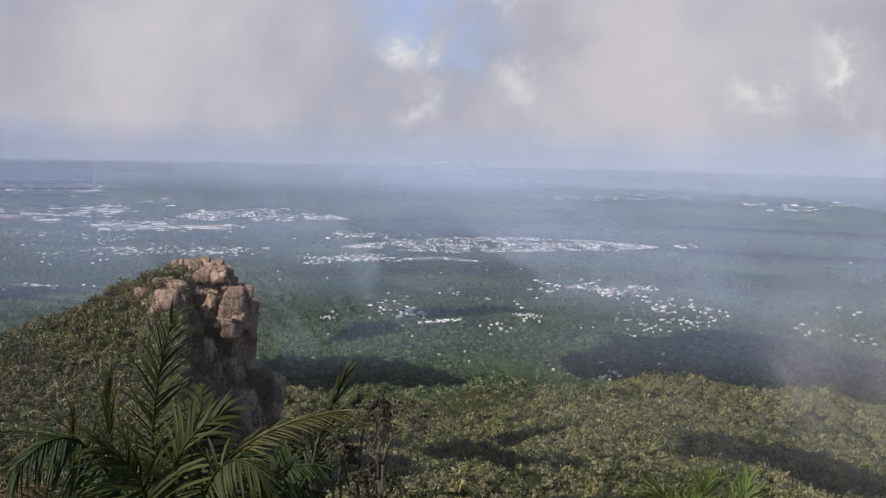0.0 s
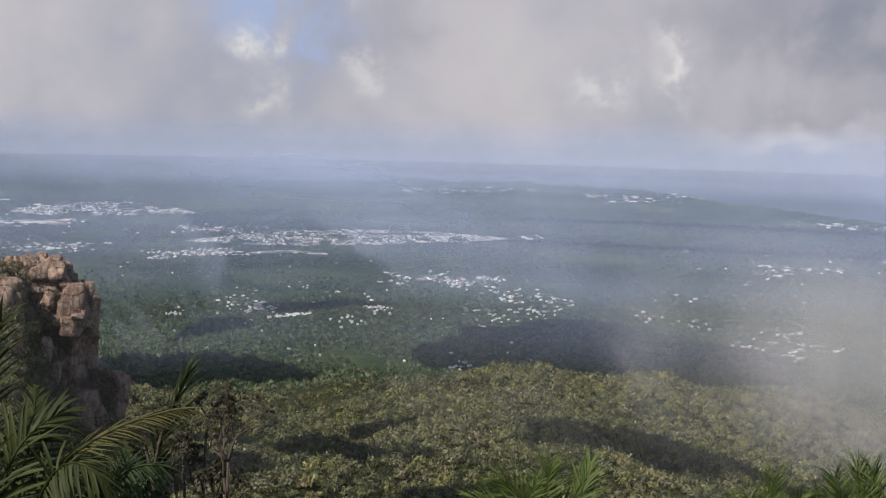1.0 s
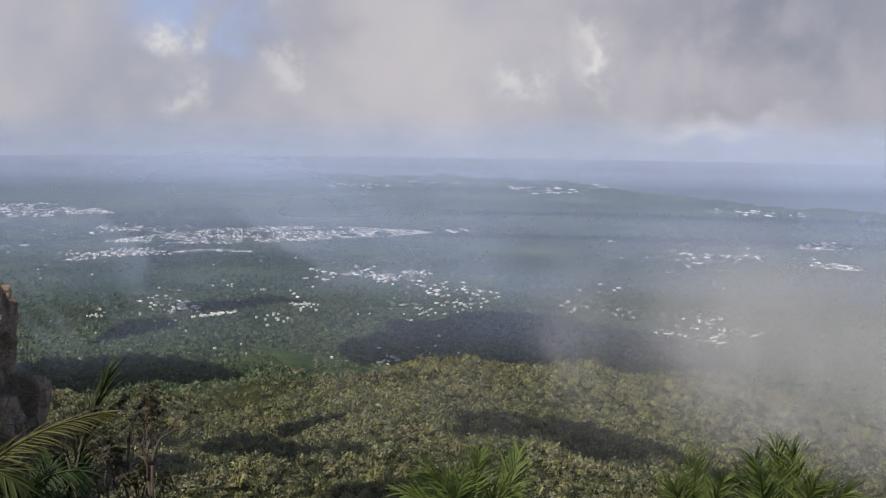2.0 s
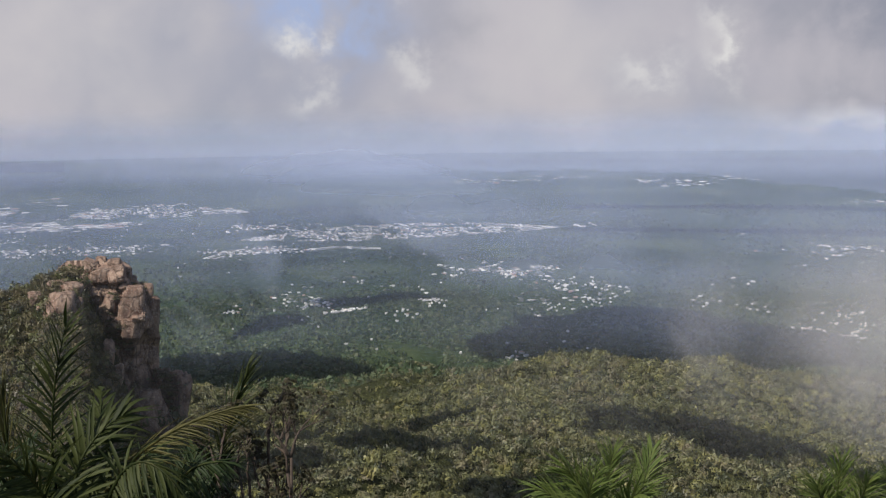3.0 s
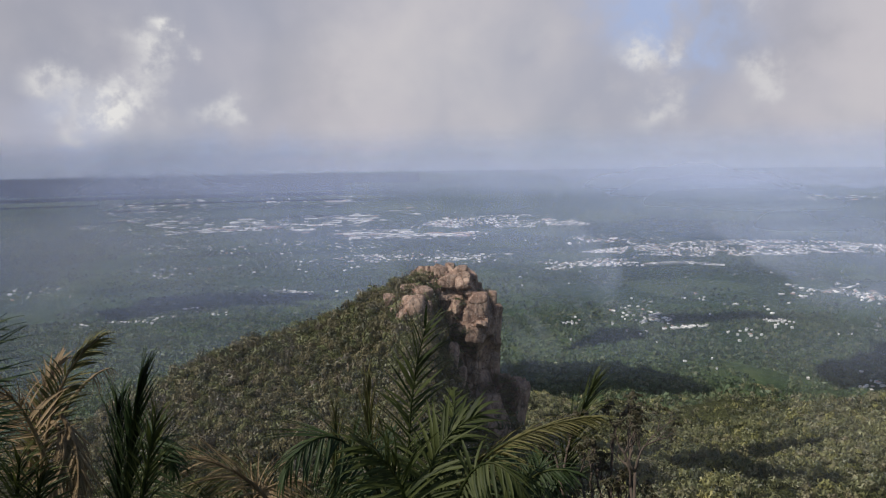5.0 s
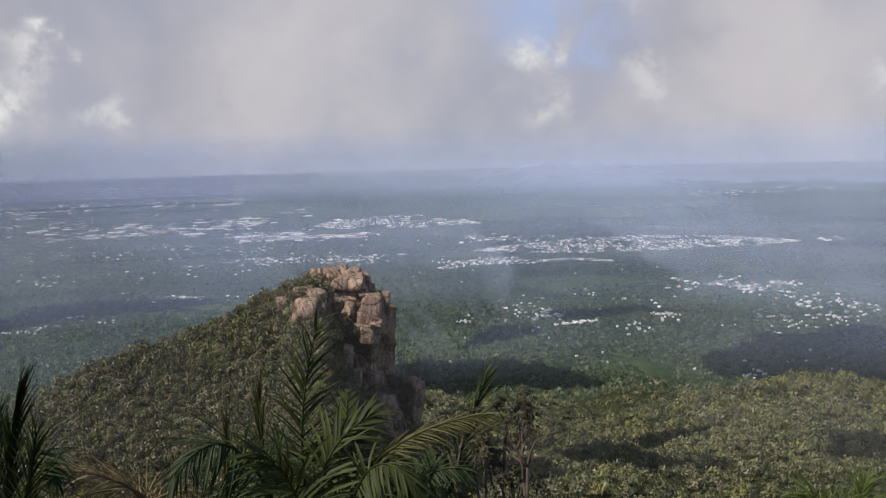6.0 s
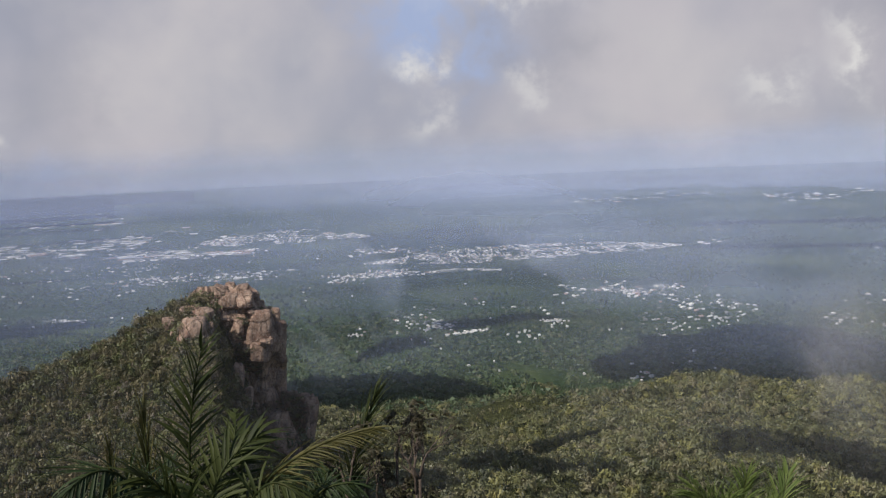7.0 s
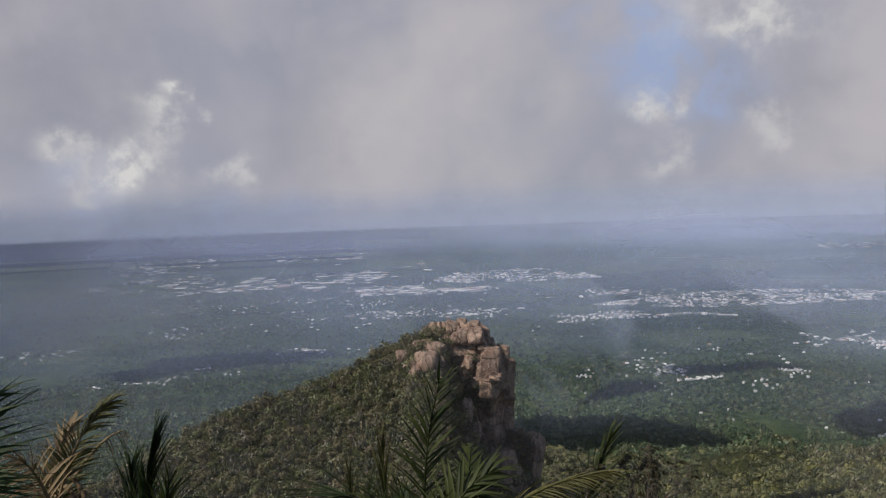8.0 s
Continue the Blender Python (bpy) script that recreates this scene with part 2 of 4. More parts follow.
COAST = np.array([level(*p) for p in COAST])


def reach(el):
    """Distance at which the plain lies at that elevation."""
    lo, hi = 600.0, 4930.0
    for _ in range(40):
        mid = (lo + hi) / 2
        if plain_height(mid) / mid < math.tan(radians(el)):
            lo = mid
        else:
            hi = mid
    return lo


def at(az, el, r):
    az, el = level(az, el)
    a = radians(az)
    return Vector((-math.sin(a) * r, math.cos(a) * r, math.tan(radians(el)) * r))


def on_plain(az, el):
    return at(az, el, reach(level(az, el)[1]))


def mesh_object(name, verts, faces, mats, face_mats=None, smooth_faces=False, parent=None):
    me = bpy.data.meshes.new(name)
    verts, faces = np.asarray(verts, np.float32), np.asarray(faces, np.int32)
    k = faces.shape[1]
    me.vertices.add(len(verts))
    me.vertices.foreach_set("co", verts.ravel())
    me.loops.add(faces.size)
    me.loops.foreach_set("vertex_index", faces.ravel())
    me.polygons.add(len(faces))
    me.polygons.foreach_set("loop_start", np.arange(0, faces.size, k, dtype=np.int32))
    for m in mats:
        me.materials.append(m)
    if face_mats is not None:
        me.polygons.foreach_set("material_index", np.asarray(face_mats, np.int32))
    me.polygons.foreach_set("use_smooth", np.full(len(faces), smooth_faces))
    me.update(calc_edges=True)
    me.validate()
    ob = new(name, me)
    ob.parent = parent
    return ob


def grid_faces(rows, cols, closed=False):
    i, j = np.meshgrid(np.arange(rows - 1), np.arange(cols if closed else cols - 1), indexing="ij")
    jn = (j + 1) % cols
    return np.stack([i * cols + j, i * cols + jn, (i + 1) * cols + jn, (i + 1) * cols + j], -1).reshape(-1, 4)


def build_ground():
    angles = np.radians(np.concatenate([np.arange(-180, -46, 3.0), np.arange(-46, 46, 0.3), np.arange(46, 180, 3.0)]))
    rings = np.concatenate([[0.002, 0.4, 1.0], np.geomspace(1.8, 4960, 540)])
    r, a = np.meshgrid(rings, angles, indexing="ij")
    x, y = -np.sin(a) * r, np.cos(a) * r
    z = land(x, y)
    faces = grid_faces(len(rings), len(angles), True)[:, ::-1]
    rr, aa = r.ravel()[faces].mean(1), np.degrees(a.ravel())[faces[:, 0]]
    el = np.degrees(np.arctan2(z.ravel()[faces].mean(1), rr))
    wet = (rr > 1500) & (el > np.interp(aa, COAST[:, 0], COAST[:, 1]) + 0.35 + 0.07 * np.sin(aa * 0.9) + 0.03 * np.sin(aa * 2.3))
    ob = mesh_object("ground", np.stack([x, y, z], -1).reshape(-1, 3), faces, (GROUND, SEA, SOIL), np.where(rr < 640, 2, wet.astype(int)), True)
    tagged(ob, "wooded mountain slopes above a hazy green coastal plain", "ground", kind="structure")


build_ground()


# ---- sky with clouds behind all ----
def arc(name, radius, a0, a1, z0, z1, mat, steps=64):
    a = np.radians(np.linspace(a0, a1, steps))
    zs = np.linspace(z0, z1, 9)
    verts = [(-math.sin(q) * radius, math.cos(q) * radius, z) for z in zs for q in a]
    return mesh_object(name, verts, grid_faces(len(zs), steps), (mat,), smooth_faces=True)


def stirred(nt, az, el, both, scale, by, detail=5.0):
    """Bearings stirred by turbulence, so that soft spots take torn outlines."""
    n = node(nt, "ShaderNodeTexNoise", Scale=scale, Detail=detail, Roughness=0.55)
    nt.links.new(both, n.inputs["Vector"])
    sep = nt.nodes.new("ShaderNodeSeparateColor")
    nt.links.new(n.outputs["Color"], sep.inputs[0])
    return (calc(nt, "ADD", az, calc(nt, "MULTIPLY", calc(nt, "SUBTRACT", sep.outputs[0], 0.5), by)),
            calc(nt, "ADD", el, calc(nt, "MULTIPLY", calc(nt, "SUBTRACT", sep.outputs[1], 0.5), by)))


def cloud_backdrop_material():
    m, nt = material("cloudy_sky")
    az, el, both = bearing(nt)
    az, el = stirred(nt, az, el, both, 0.35, 6.0)
    soft = grain(nt, 0.09, 4.0, 0.48, both, (1, 0.9, 1), 0.2)
    torn = grain(nt, 0.3, 5.0, 0.52, both, (1, 0.9, 1), 0.3)
    col = blend(nt, ramp(nt, soft, 0.32, 0.68), (0.36, 0.375, 0.455), (0.53, 0.505, 0.545))
    col = blend(nt, ramp(nt, torn, 0.45, 0.75, 0.0, 0.28), col, (0.56, 0.55, 0.57))
    dull = puffs(nt, az, el, ((-29, 5.5, 8.5, 4.2, 1.1), (20.0, 4.0, 2.4, 5.0, 0.4), (33, 8, 6, 5, 0.6), (-5, 4.5, 3, 2, 0.5), (-26, 0.6, 5, 0.8, 0.4)))
    col = blend(nt, calc(nt, "MULTIPLY", dull, ramp(nt, torn, 0.3, 0.6, 0.4, 0.9), clamp=True), col, (0.27, 0.285, 0.35))
    blue = puffs(nt, az, el, ((0.6, 6.2, 2.6, 2.0, 1.2), (2.6, 8.5, 2.8, 2.0, 1.0), (-1.5, 4.2, 2.2, 1.4, 0.7), (26.0, -0.4, 9.0, 0.9, 0.8), (30.5, 1.6, 3.5, 1.5, 0.4), (-27, -1.6, 8.0, 1.2, 0.7)))
    col = blend(nt, calc(nt, "MULTIPLY", blue, ramp(nt, torn, 0.38, 0.62, 1.0, 0.15), clamp=True), col, (0.37, 0.45, 0.66))
    low_az, low_el, _ = bearing(nt)
    low_el = calc(nt, "ADD", low_el, calc(nt, "MULTIPLY", calc(nt, "SUBTRACT", grain(nt, 0.085, 4.0, 0.5, both, (1, 0.25, 1), 0.3), 0.5), 9.0))
    # grey-blue horizon haze is put into the colour of the low sky
    col = blend(nt, ramp(nt, low_el, -2.4, 0.6, 0.97, 0.0), col, (0.29, 0.335, 0.415))
    col = blend(nt, ramp(nt, bearing(nt)[1], -2.7, -0.3, 0.95, 0.0), col, (0.30, 0.335, 0.41))
    broad = puffs(nt, az, el, ((14, 5.5, 5.0, 3.5, 0.6), (9, 2.5, 5.0, 3.5, 0.5), (-12, 3.5, 5.0, 3.0, 0.5), (-20, 0.0, 5.0, 1.2, 0.3)))
    col = blend(nt, calc(nt, "MULTIPLY", broad, ramp(nt, soft, 0.32, 0.6, 0.35, 1.0), clamp=True), col, (0.60, 0.575, 0.585))
    lit = puffs(nt, az, el, ((29.7, 2.7, 1.9, 1.3, 1.2), (31.5, 1.0, 1.0, 0.6, 1.0), (26.9, 6.3, 0.6, 0.6, 1.0), (28.2, 5.0, 0.8, 0.9, 0.7), (32.6, 3.9, 1.0, 0.8, 0.7), (24.4, 1.9, 0.9, 0.7, 0.6),
                              (-2.8, 8.6, 3.2, 1.1, 0.9), (-19.6, 2.9, 0.8, 1.4, 0.9), (-16, 2.3, 1.5, 1.0, 0.6), (1.9, 4.4, 1.1, 0.9, 0.8), (1.2, 1.4, 1.3, 1.0, 0.5), (-3.7, 2.7, 1.0, 0.7, 0.5),
                              (-25.5, -0.7, 3.0, 0.5, 0.6)))
    lit = calc(nt, "MULTIPLY", lit, ramp(nt, grain(nt, 0.7, 6.0, 0.6, both), 0.36, 0.6, 0.3, 1.0), clamp=True)
    col = blend(nt, lit, col, (0.74, 0.73, 0.72))
    em = nt.nodes.new("ShaderNodeEmission")
    nt.links.new(col, em.inputs[0])
    finish(nt, em.outputs[0])
    return m


tagged(arc("backdrop", 4300, -85, 85, -300, 1700, cloud_backdrop_material(), 120), "broken grey and white clouds with a patch of blue", "sky", kind="structure")


# ---- drifting mist, and aerial haze put in as thin lit translucent shells ----
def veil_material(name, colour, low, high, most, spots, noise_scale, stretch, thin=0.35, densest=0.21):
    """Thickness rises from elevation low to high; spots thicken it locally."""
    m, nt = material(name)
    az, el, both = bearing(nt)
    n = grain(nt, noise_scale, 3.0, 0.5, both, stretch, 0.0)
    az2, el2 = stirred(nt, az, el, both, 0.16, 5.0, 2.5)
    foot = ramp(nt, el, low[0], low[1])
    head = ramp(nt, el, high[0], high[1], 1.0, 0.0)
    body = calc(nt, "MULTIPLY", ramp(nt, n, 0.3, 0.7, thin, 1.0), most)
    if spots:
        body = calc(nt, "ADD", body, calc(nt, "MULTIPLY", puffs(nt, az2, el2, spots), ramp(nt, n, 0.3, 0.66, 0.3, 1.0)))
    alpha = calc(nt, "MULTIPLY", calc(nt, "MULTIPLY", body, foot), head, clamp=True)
    # fixed normals send light on alike, as droplets would, whichever way the veil hangs
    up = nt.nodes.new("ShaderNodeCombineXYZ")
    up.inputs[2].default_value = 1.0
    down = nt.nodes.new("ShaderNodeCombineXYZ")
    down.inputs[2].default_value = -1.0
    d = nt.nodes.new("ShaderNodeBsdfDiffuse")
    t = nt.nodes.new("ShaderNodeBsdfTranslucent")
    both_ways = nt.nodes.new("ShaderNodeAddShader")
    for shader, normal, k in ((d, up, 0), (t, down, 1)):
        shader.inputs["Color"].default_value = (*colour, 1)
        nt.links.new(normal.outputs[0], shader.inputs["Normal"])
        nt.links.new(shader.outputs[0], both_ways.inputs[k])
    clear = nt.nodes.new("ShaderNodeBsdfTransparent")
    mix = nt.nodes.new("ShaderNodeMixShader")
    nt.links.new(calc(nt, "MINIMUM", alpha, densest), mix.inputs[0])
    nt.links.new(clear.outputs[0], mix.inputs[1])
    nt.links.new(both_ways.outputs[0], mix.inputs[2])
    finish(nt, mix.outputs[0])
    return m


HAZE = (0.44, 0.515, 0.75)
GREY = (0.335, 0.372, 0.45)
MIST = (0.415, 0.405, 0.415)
# name, distance, bearings from and to, foot and top of the veil, colour, thickness, spots, label
RIGHT_MIST = ((-35, -12.0, 8.5, 6.0, 0.32), (-27, -10.5, 3.5, 4.5, 0.18), (-19, -11.0, 1.6, 3.2, 0.12))
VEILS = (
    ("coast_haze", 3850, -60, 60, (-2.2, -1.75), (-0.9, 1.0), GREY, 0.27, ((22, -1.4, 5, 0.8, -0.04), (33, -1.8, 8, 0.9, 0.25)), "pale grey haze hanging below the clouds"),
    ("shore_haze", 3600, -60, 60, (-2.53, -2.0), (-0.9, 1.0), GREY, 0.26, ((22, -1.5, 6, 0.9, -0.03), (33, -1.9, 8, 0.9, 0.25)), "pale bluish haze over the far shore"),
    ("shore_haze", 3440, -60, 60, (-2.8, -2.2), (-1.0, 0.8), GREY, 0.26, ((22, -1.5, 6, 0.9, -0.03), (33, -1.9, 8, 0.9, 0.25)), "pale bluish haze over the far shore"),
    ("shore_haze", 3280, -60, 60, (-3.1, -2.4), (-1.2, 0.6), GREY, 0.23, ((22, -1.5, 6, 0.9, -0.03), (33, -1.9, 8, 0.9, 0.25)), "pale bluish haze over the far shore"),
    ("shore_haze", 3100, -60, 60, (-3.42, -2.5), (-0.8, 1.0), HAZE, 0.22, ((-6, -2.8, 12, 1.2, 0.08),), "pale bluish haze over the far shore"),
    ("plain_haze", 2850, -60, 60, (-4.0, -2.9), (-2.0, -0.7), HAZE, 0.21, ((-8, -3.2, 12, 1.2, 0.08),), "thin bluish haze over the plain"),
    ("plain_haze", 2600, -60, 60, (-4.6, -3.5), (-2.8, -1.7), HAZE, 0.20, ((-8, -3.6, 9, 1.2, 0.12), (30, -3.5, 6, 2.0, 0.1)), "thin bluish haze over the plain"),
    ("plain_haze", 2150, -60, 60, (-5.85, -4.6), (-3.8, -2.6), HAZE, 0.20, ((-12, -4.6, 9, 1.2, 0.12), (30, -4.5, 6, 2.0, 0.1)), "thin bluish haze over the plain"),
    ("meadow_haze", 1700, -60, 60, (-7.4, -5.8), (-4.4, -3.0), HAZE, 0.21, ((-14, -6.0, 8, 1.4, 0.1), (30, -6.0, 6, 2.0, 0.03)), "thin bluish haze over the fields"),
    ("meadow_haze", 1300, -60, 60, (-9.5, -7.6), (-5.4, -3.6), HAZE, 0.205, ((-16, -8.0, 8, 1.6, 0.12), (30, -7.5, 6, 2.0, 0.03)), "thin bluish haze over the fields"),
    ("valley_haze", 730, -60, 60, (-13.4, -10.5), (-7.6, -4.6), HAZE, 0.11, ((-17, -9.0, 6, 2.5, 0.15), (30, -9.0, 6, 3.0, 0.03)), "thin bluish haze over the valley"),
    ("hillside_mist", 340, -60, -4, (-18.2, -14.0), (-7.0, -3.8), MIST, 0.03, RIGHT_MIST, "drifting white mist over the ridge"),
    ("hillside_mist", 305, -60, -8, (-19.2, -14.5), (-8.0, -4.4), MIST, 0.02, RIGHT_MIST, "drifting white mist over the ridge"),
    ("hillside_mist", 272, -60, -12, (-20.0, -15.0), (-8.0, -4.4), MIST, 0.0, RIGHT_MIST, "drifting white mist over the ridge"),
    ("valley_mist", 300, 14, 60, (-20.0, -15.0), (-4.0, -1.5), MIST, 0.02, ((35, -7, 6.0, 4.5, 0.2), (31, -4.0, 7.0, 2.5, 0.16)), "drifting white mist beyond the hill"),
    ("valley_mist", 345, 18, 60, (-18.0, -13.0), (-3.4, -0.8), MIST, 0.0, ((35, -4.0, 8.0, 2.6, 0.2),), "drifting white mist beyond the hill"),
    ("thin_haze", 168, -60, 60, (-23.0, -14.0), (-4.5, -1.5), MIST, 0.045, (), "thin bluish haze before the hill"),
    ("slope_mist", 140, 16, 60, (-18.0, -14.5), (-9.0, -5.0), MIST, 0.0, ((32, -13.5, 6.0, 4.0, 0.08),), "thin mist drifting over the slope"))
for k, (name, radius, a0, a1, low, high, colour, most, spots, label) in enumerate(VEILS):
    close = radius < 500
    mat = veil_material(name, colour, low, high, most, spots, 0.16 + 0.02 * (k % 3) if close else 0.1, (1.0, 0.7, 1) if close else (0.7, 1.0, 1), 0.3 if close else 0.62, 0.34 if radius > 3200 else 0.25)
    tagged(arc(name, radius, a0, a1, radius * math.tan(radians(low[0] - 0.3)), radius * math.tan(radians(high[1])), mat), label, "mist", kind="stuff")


# ---- clouds added overhead, out of view, to shade parts of the land ----
def cloud_material():
    m, nt = material("cloud_white")
    finish(nt, principled(nt, blend(nt, grain(nt, 0.02), (0.7, 0.7, 0.72), (0.85, 0.85, 0.86)), 1.0).outputs[0])
    return m


CLOUD = cloud_material()


def lump(name, size, mat, amount, scale, seed, level=4, sharp=False):
    bm = bmesh.new()
    bmesh.ops.create_icosphere(bm, subdivisions=level, radius=1.0)
    off = Vector((seed * 7.3, seed * 3.1, seed * 5.7))
    for v in bm.verts:
        n = noise.fractal(v.co * scale + off, 0.7, 2.1, 4)
        v.co *= 1.0 + amount * n
        v.co = Vector((v.co.x * size[0], v.co.y * size[1], v.co.z * size[2]))
    me = bpy.data.meshes.new(name)
    bm.to_mesh(me)
    bm.free()
    me.materials.append(mat)
    me.polygons.foreach_set("use_smooth", np.full(len(me.polygons), not sharp))
    return new(name, me)


def shade_cloud(az, el, r, width, depth, seed):
    """A small unseen cloud added between the sun and that place, high enough to be over the viewer's sight."""
    spot = at(az, el, r)
    for k in range(60):
        c = spot + SUN_DIR * (150 + 25 * k)
        if math.degrees(math.atan2(c.z - 40, math.hypot(c.x, c.y))) > 15:
            break
    ob = lump("cloud", (width / 2, depth / 2, 16), CLOUD, 0.75, 2.0, seed)
    ob.matrix_world = Matrix.Translation(c) @ pose(0, 0, 0, 0, 0, az)
    tagged(ob, "small low white cloud over the valley, added unseen to shade it", "cloud", group="clouds over the valley", kind="stuff")


for spec in ((5.6, -13.2, 842, 100, 124, 1), (2.6, -13.7, 846, 100, 116, 2), (-0.2, -13.9, 862, 66, 76, 3), (8.6, -12.3, 846, 96, 90, 6), (3.6, -11.5, 1065, 60, 36, 10),
             (-9.5, -11.9, 1030, 110, 120, 14), (-18, -11.4, 1060, 300, 240, 4), (-13, -11.9, 1010, 160, 140, 13), (-1.4, -9.3, 1330, 150, 80, 5),
             (-21.0, -16.0, 410, 70, 40, 7), (-16.6, -16.8, 395, 44, 30, 17), (0.8, -15.6, 455, 90, 40, 8), (4.5, -16.6, 390, 60, 46, 12), (25, -8.4, 1480, 260, 150, 9), (6.0, -18.0, 320, 44, 26, 15), (-3.5, -17.4, 350, 40, 22, 18), (-8.5, -19.0, 300, 26, 16, 16)):
    shade_cloud(*spec)


# ---- the granite crag ----
def part(name, bm, mat, parent, label=""):
    me = bpy.data.meshes.new(name)
    bm.to_mesh(me)
    bm.free()
    me.materials.append(mat)
    ob = new(name, me)
    ob.parent = parent
    if label:
        ob["label"] = label
    return ob


def crag_place(x, z, depth):
    """A place on the crag: metres to the right of and above its summit block, and away from the viewer."""
    r = 219.0 + depth
    return at(12.7 - x * 0.2585 - z * 0.0112, -6.98 + z * 0.2593 - x * 0.0095, r)


def hewn(size, seed, level_of_detail=4, power=4.0, cuts=9, rough=0.05):
    """A weathered granite block: rounded box, cleft by flat faces, roughened."""
    rng = random.Random(seed)
    bm = bmesh.new()
    bmesh.ops.create_icosphere(bm, subdivisions=level_of_detail, radius=1.0)
    planes = []
    for _ in range(cuts):
        n = Vector((rng.gauss(0, 1), rng.gauss(0, 1), rng.gauss(0, 0.8))).normalized()
        planes.append((n, rng.uniform(0.62, 0.98)))
    off = Vector((seed * 3.7, seed * 1.9, seed * 2.3))
    for v in bm.verts:
        p = v.co.copy()
        k = (abs(p.x) ** power + abs(p.y) ** power + abs(p.z) ** power) ** (-1 / power)
        p *= k
        for n, d in planes:
            over = p.dot(n) - d
            if over > 0:
                p -= n * over
        q = Vector((p.x * size[0], p.y * size[1], p.z * size[2]))
        big = max(size)
        cleft = abs(noise.noise(q * (1.1 / big ** 0.6) + off))
        p *= 1.0 + rough * noise.fractal(q * 0.9 + off, 0.8, 2.0, 4) - 0.10 * max(0.0, 0.12 - cleft) / 0.12
        v.co = Vector((p.x * size[0] / 2, p.y * size[1] / 2, p.z * size[2] / 2))
    for f in bm.faces:
        f.smooth = True
    return bm


U = 0.1157
# the crag's section, level by level below the summit block, in metres: left, right, where the front turns into the shaded flank, and how far back the front stands
LEVELS = np.array([(2.2, -6, 4.0, 2.0, 4.0), (0.5, -8, 6.0, 4.0, 1.5), (-2, -9.5, 6.9, 5.0, 0.0), (-4, -10.0, 8.7, 6.6, -0.8), (-6, -10.0, 10.4, 7.4, -1.8), (-8.5, -10.0, 11.1, 8.2, -3.0), (-11.5, -10.0, 11.2, 8.0, -3.4),
                   (-13.0, -9.0, 11.2, 7.0, 0.2), (-15, -8.0, 11.1, 6.2, 3.6), (-19, -7.0, 11.0, 6.0, 5.2), (-23, -6.0, 10.6, 6.0, 4.4), (-27, -6.0, 11.5, 7.0, 0.0), (-34, -8.0, 14.0, 9.0, -4.0)])[::-1]


def section(z):
    return [np.interp(z, LEVELS[:, 0], LEVELS[:, k]) for k in (1, 2, 3, 4)]


def crag_depth(x, z):
    """How far back the rock face stands there: cleft into columns and beds."""
    left, right, turn, front = section(z)
    d = front + max(0.0, x - turn) * 2.4 + 0.05 * (x - turn) ** 2 * (x < turn)
    off = Vector((x * 0.9, 3.1, z * 0.9))
    dist, _ = noise.voronoi(Vector((x * 0.30 + 0.5 * noise.noise(off * 0.35), 1.7, z * 0.17 + 0.4 * noise.noise(off * 0.3 + Vector((9, 0, 0))))))
    gap = dist[1] - dist[0]
    block = noise.cell_vector(Vector((math.floor(x * 0.30 + 5), 0, math.floor(z * 0.2 + 3))))
    return d - 1.3 * min(1.0, gap / 0.28) + 0.9 * block.x + 0.9 * noise.fractal(off * 0.3, 0.9, 2.0, 5) + 0.22 * noise.fractal(off * 1.7, 0.8, 2.0, 4)


def cliff_mesh():
    """The body of the crag: a closed wall of stacked sections, relief on its face."""
    bm = bmesh.new()
    rows, cols = 130, 120
    verts = []
    for i in range(rows):
        z = LEVELS[0, 0] + (LEVELS[-1, 0] - LEVELS[0, 0]) * i / (rows - 1)
        left, right, turn, front = section(z)
        row = []
        for j in range(cols):
            x = left + (right - left) * j / (cols - 1)
            e = 0.45 * noise.noise(Vector((4.1, 2.0, z * 0.55))) * (j / cols) ** 6
            row.append(bm.verts.new(crag_place(x + e, z, crag_depth(x, z))))
        row += [bm.verts.new(crag_place(right - 0.6, z, front + 16)), bm.verts.new(crag_place(left, z, front + 16))]
        verts.append(row)
    n = cols + 2
    for lo, hi in zip(verts, verts[1:]):
        for j in range(n):
            bm.faces.new((lo[j], lo[(j + 1) % n], hi[(j + 1) % n], hi[j]))
    bm.faces.new(verts[-1])
    bm.faces.new(verts[0][::-1])
    return bm


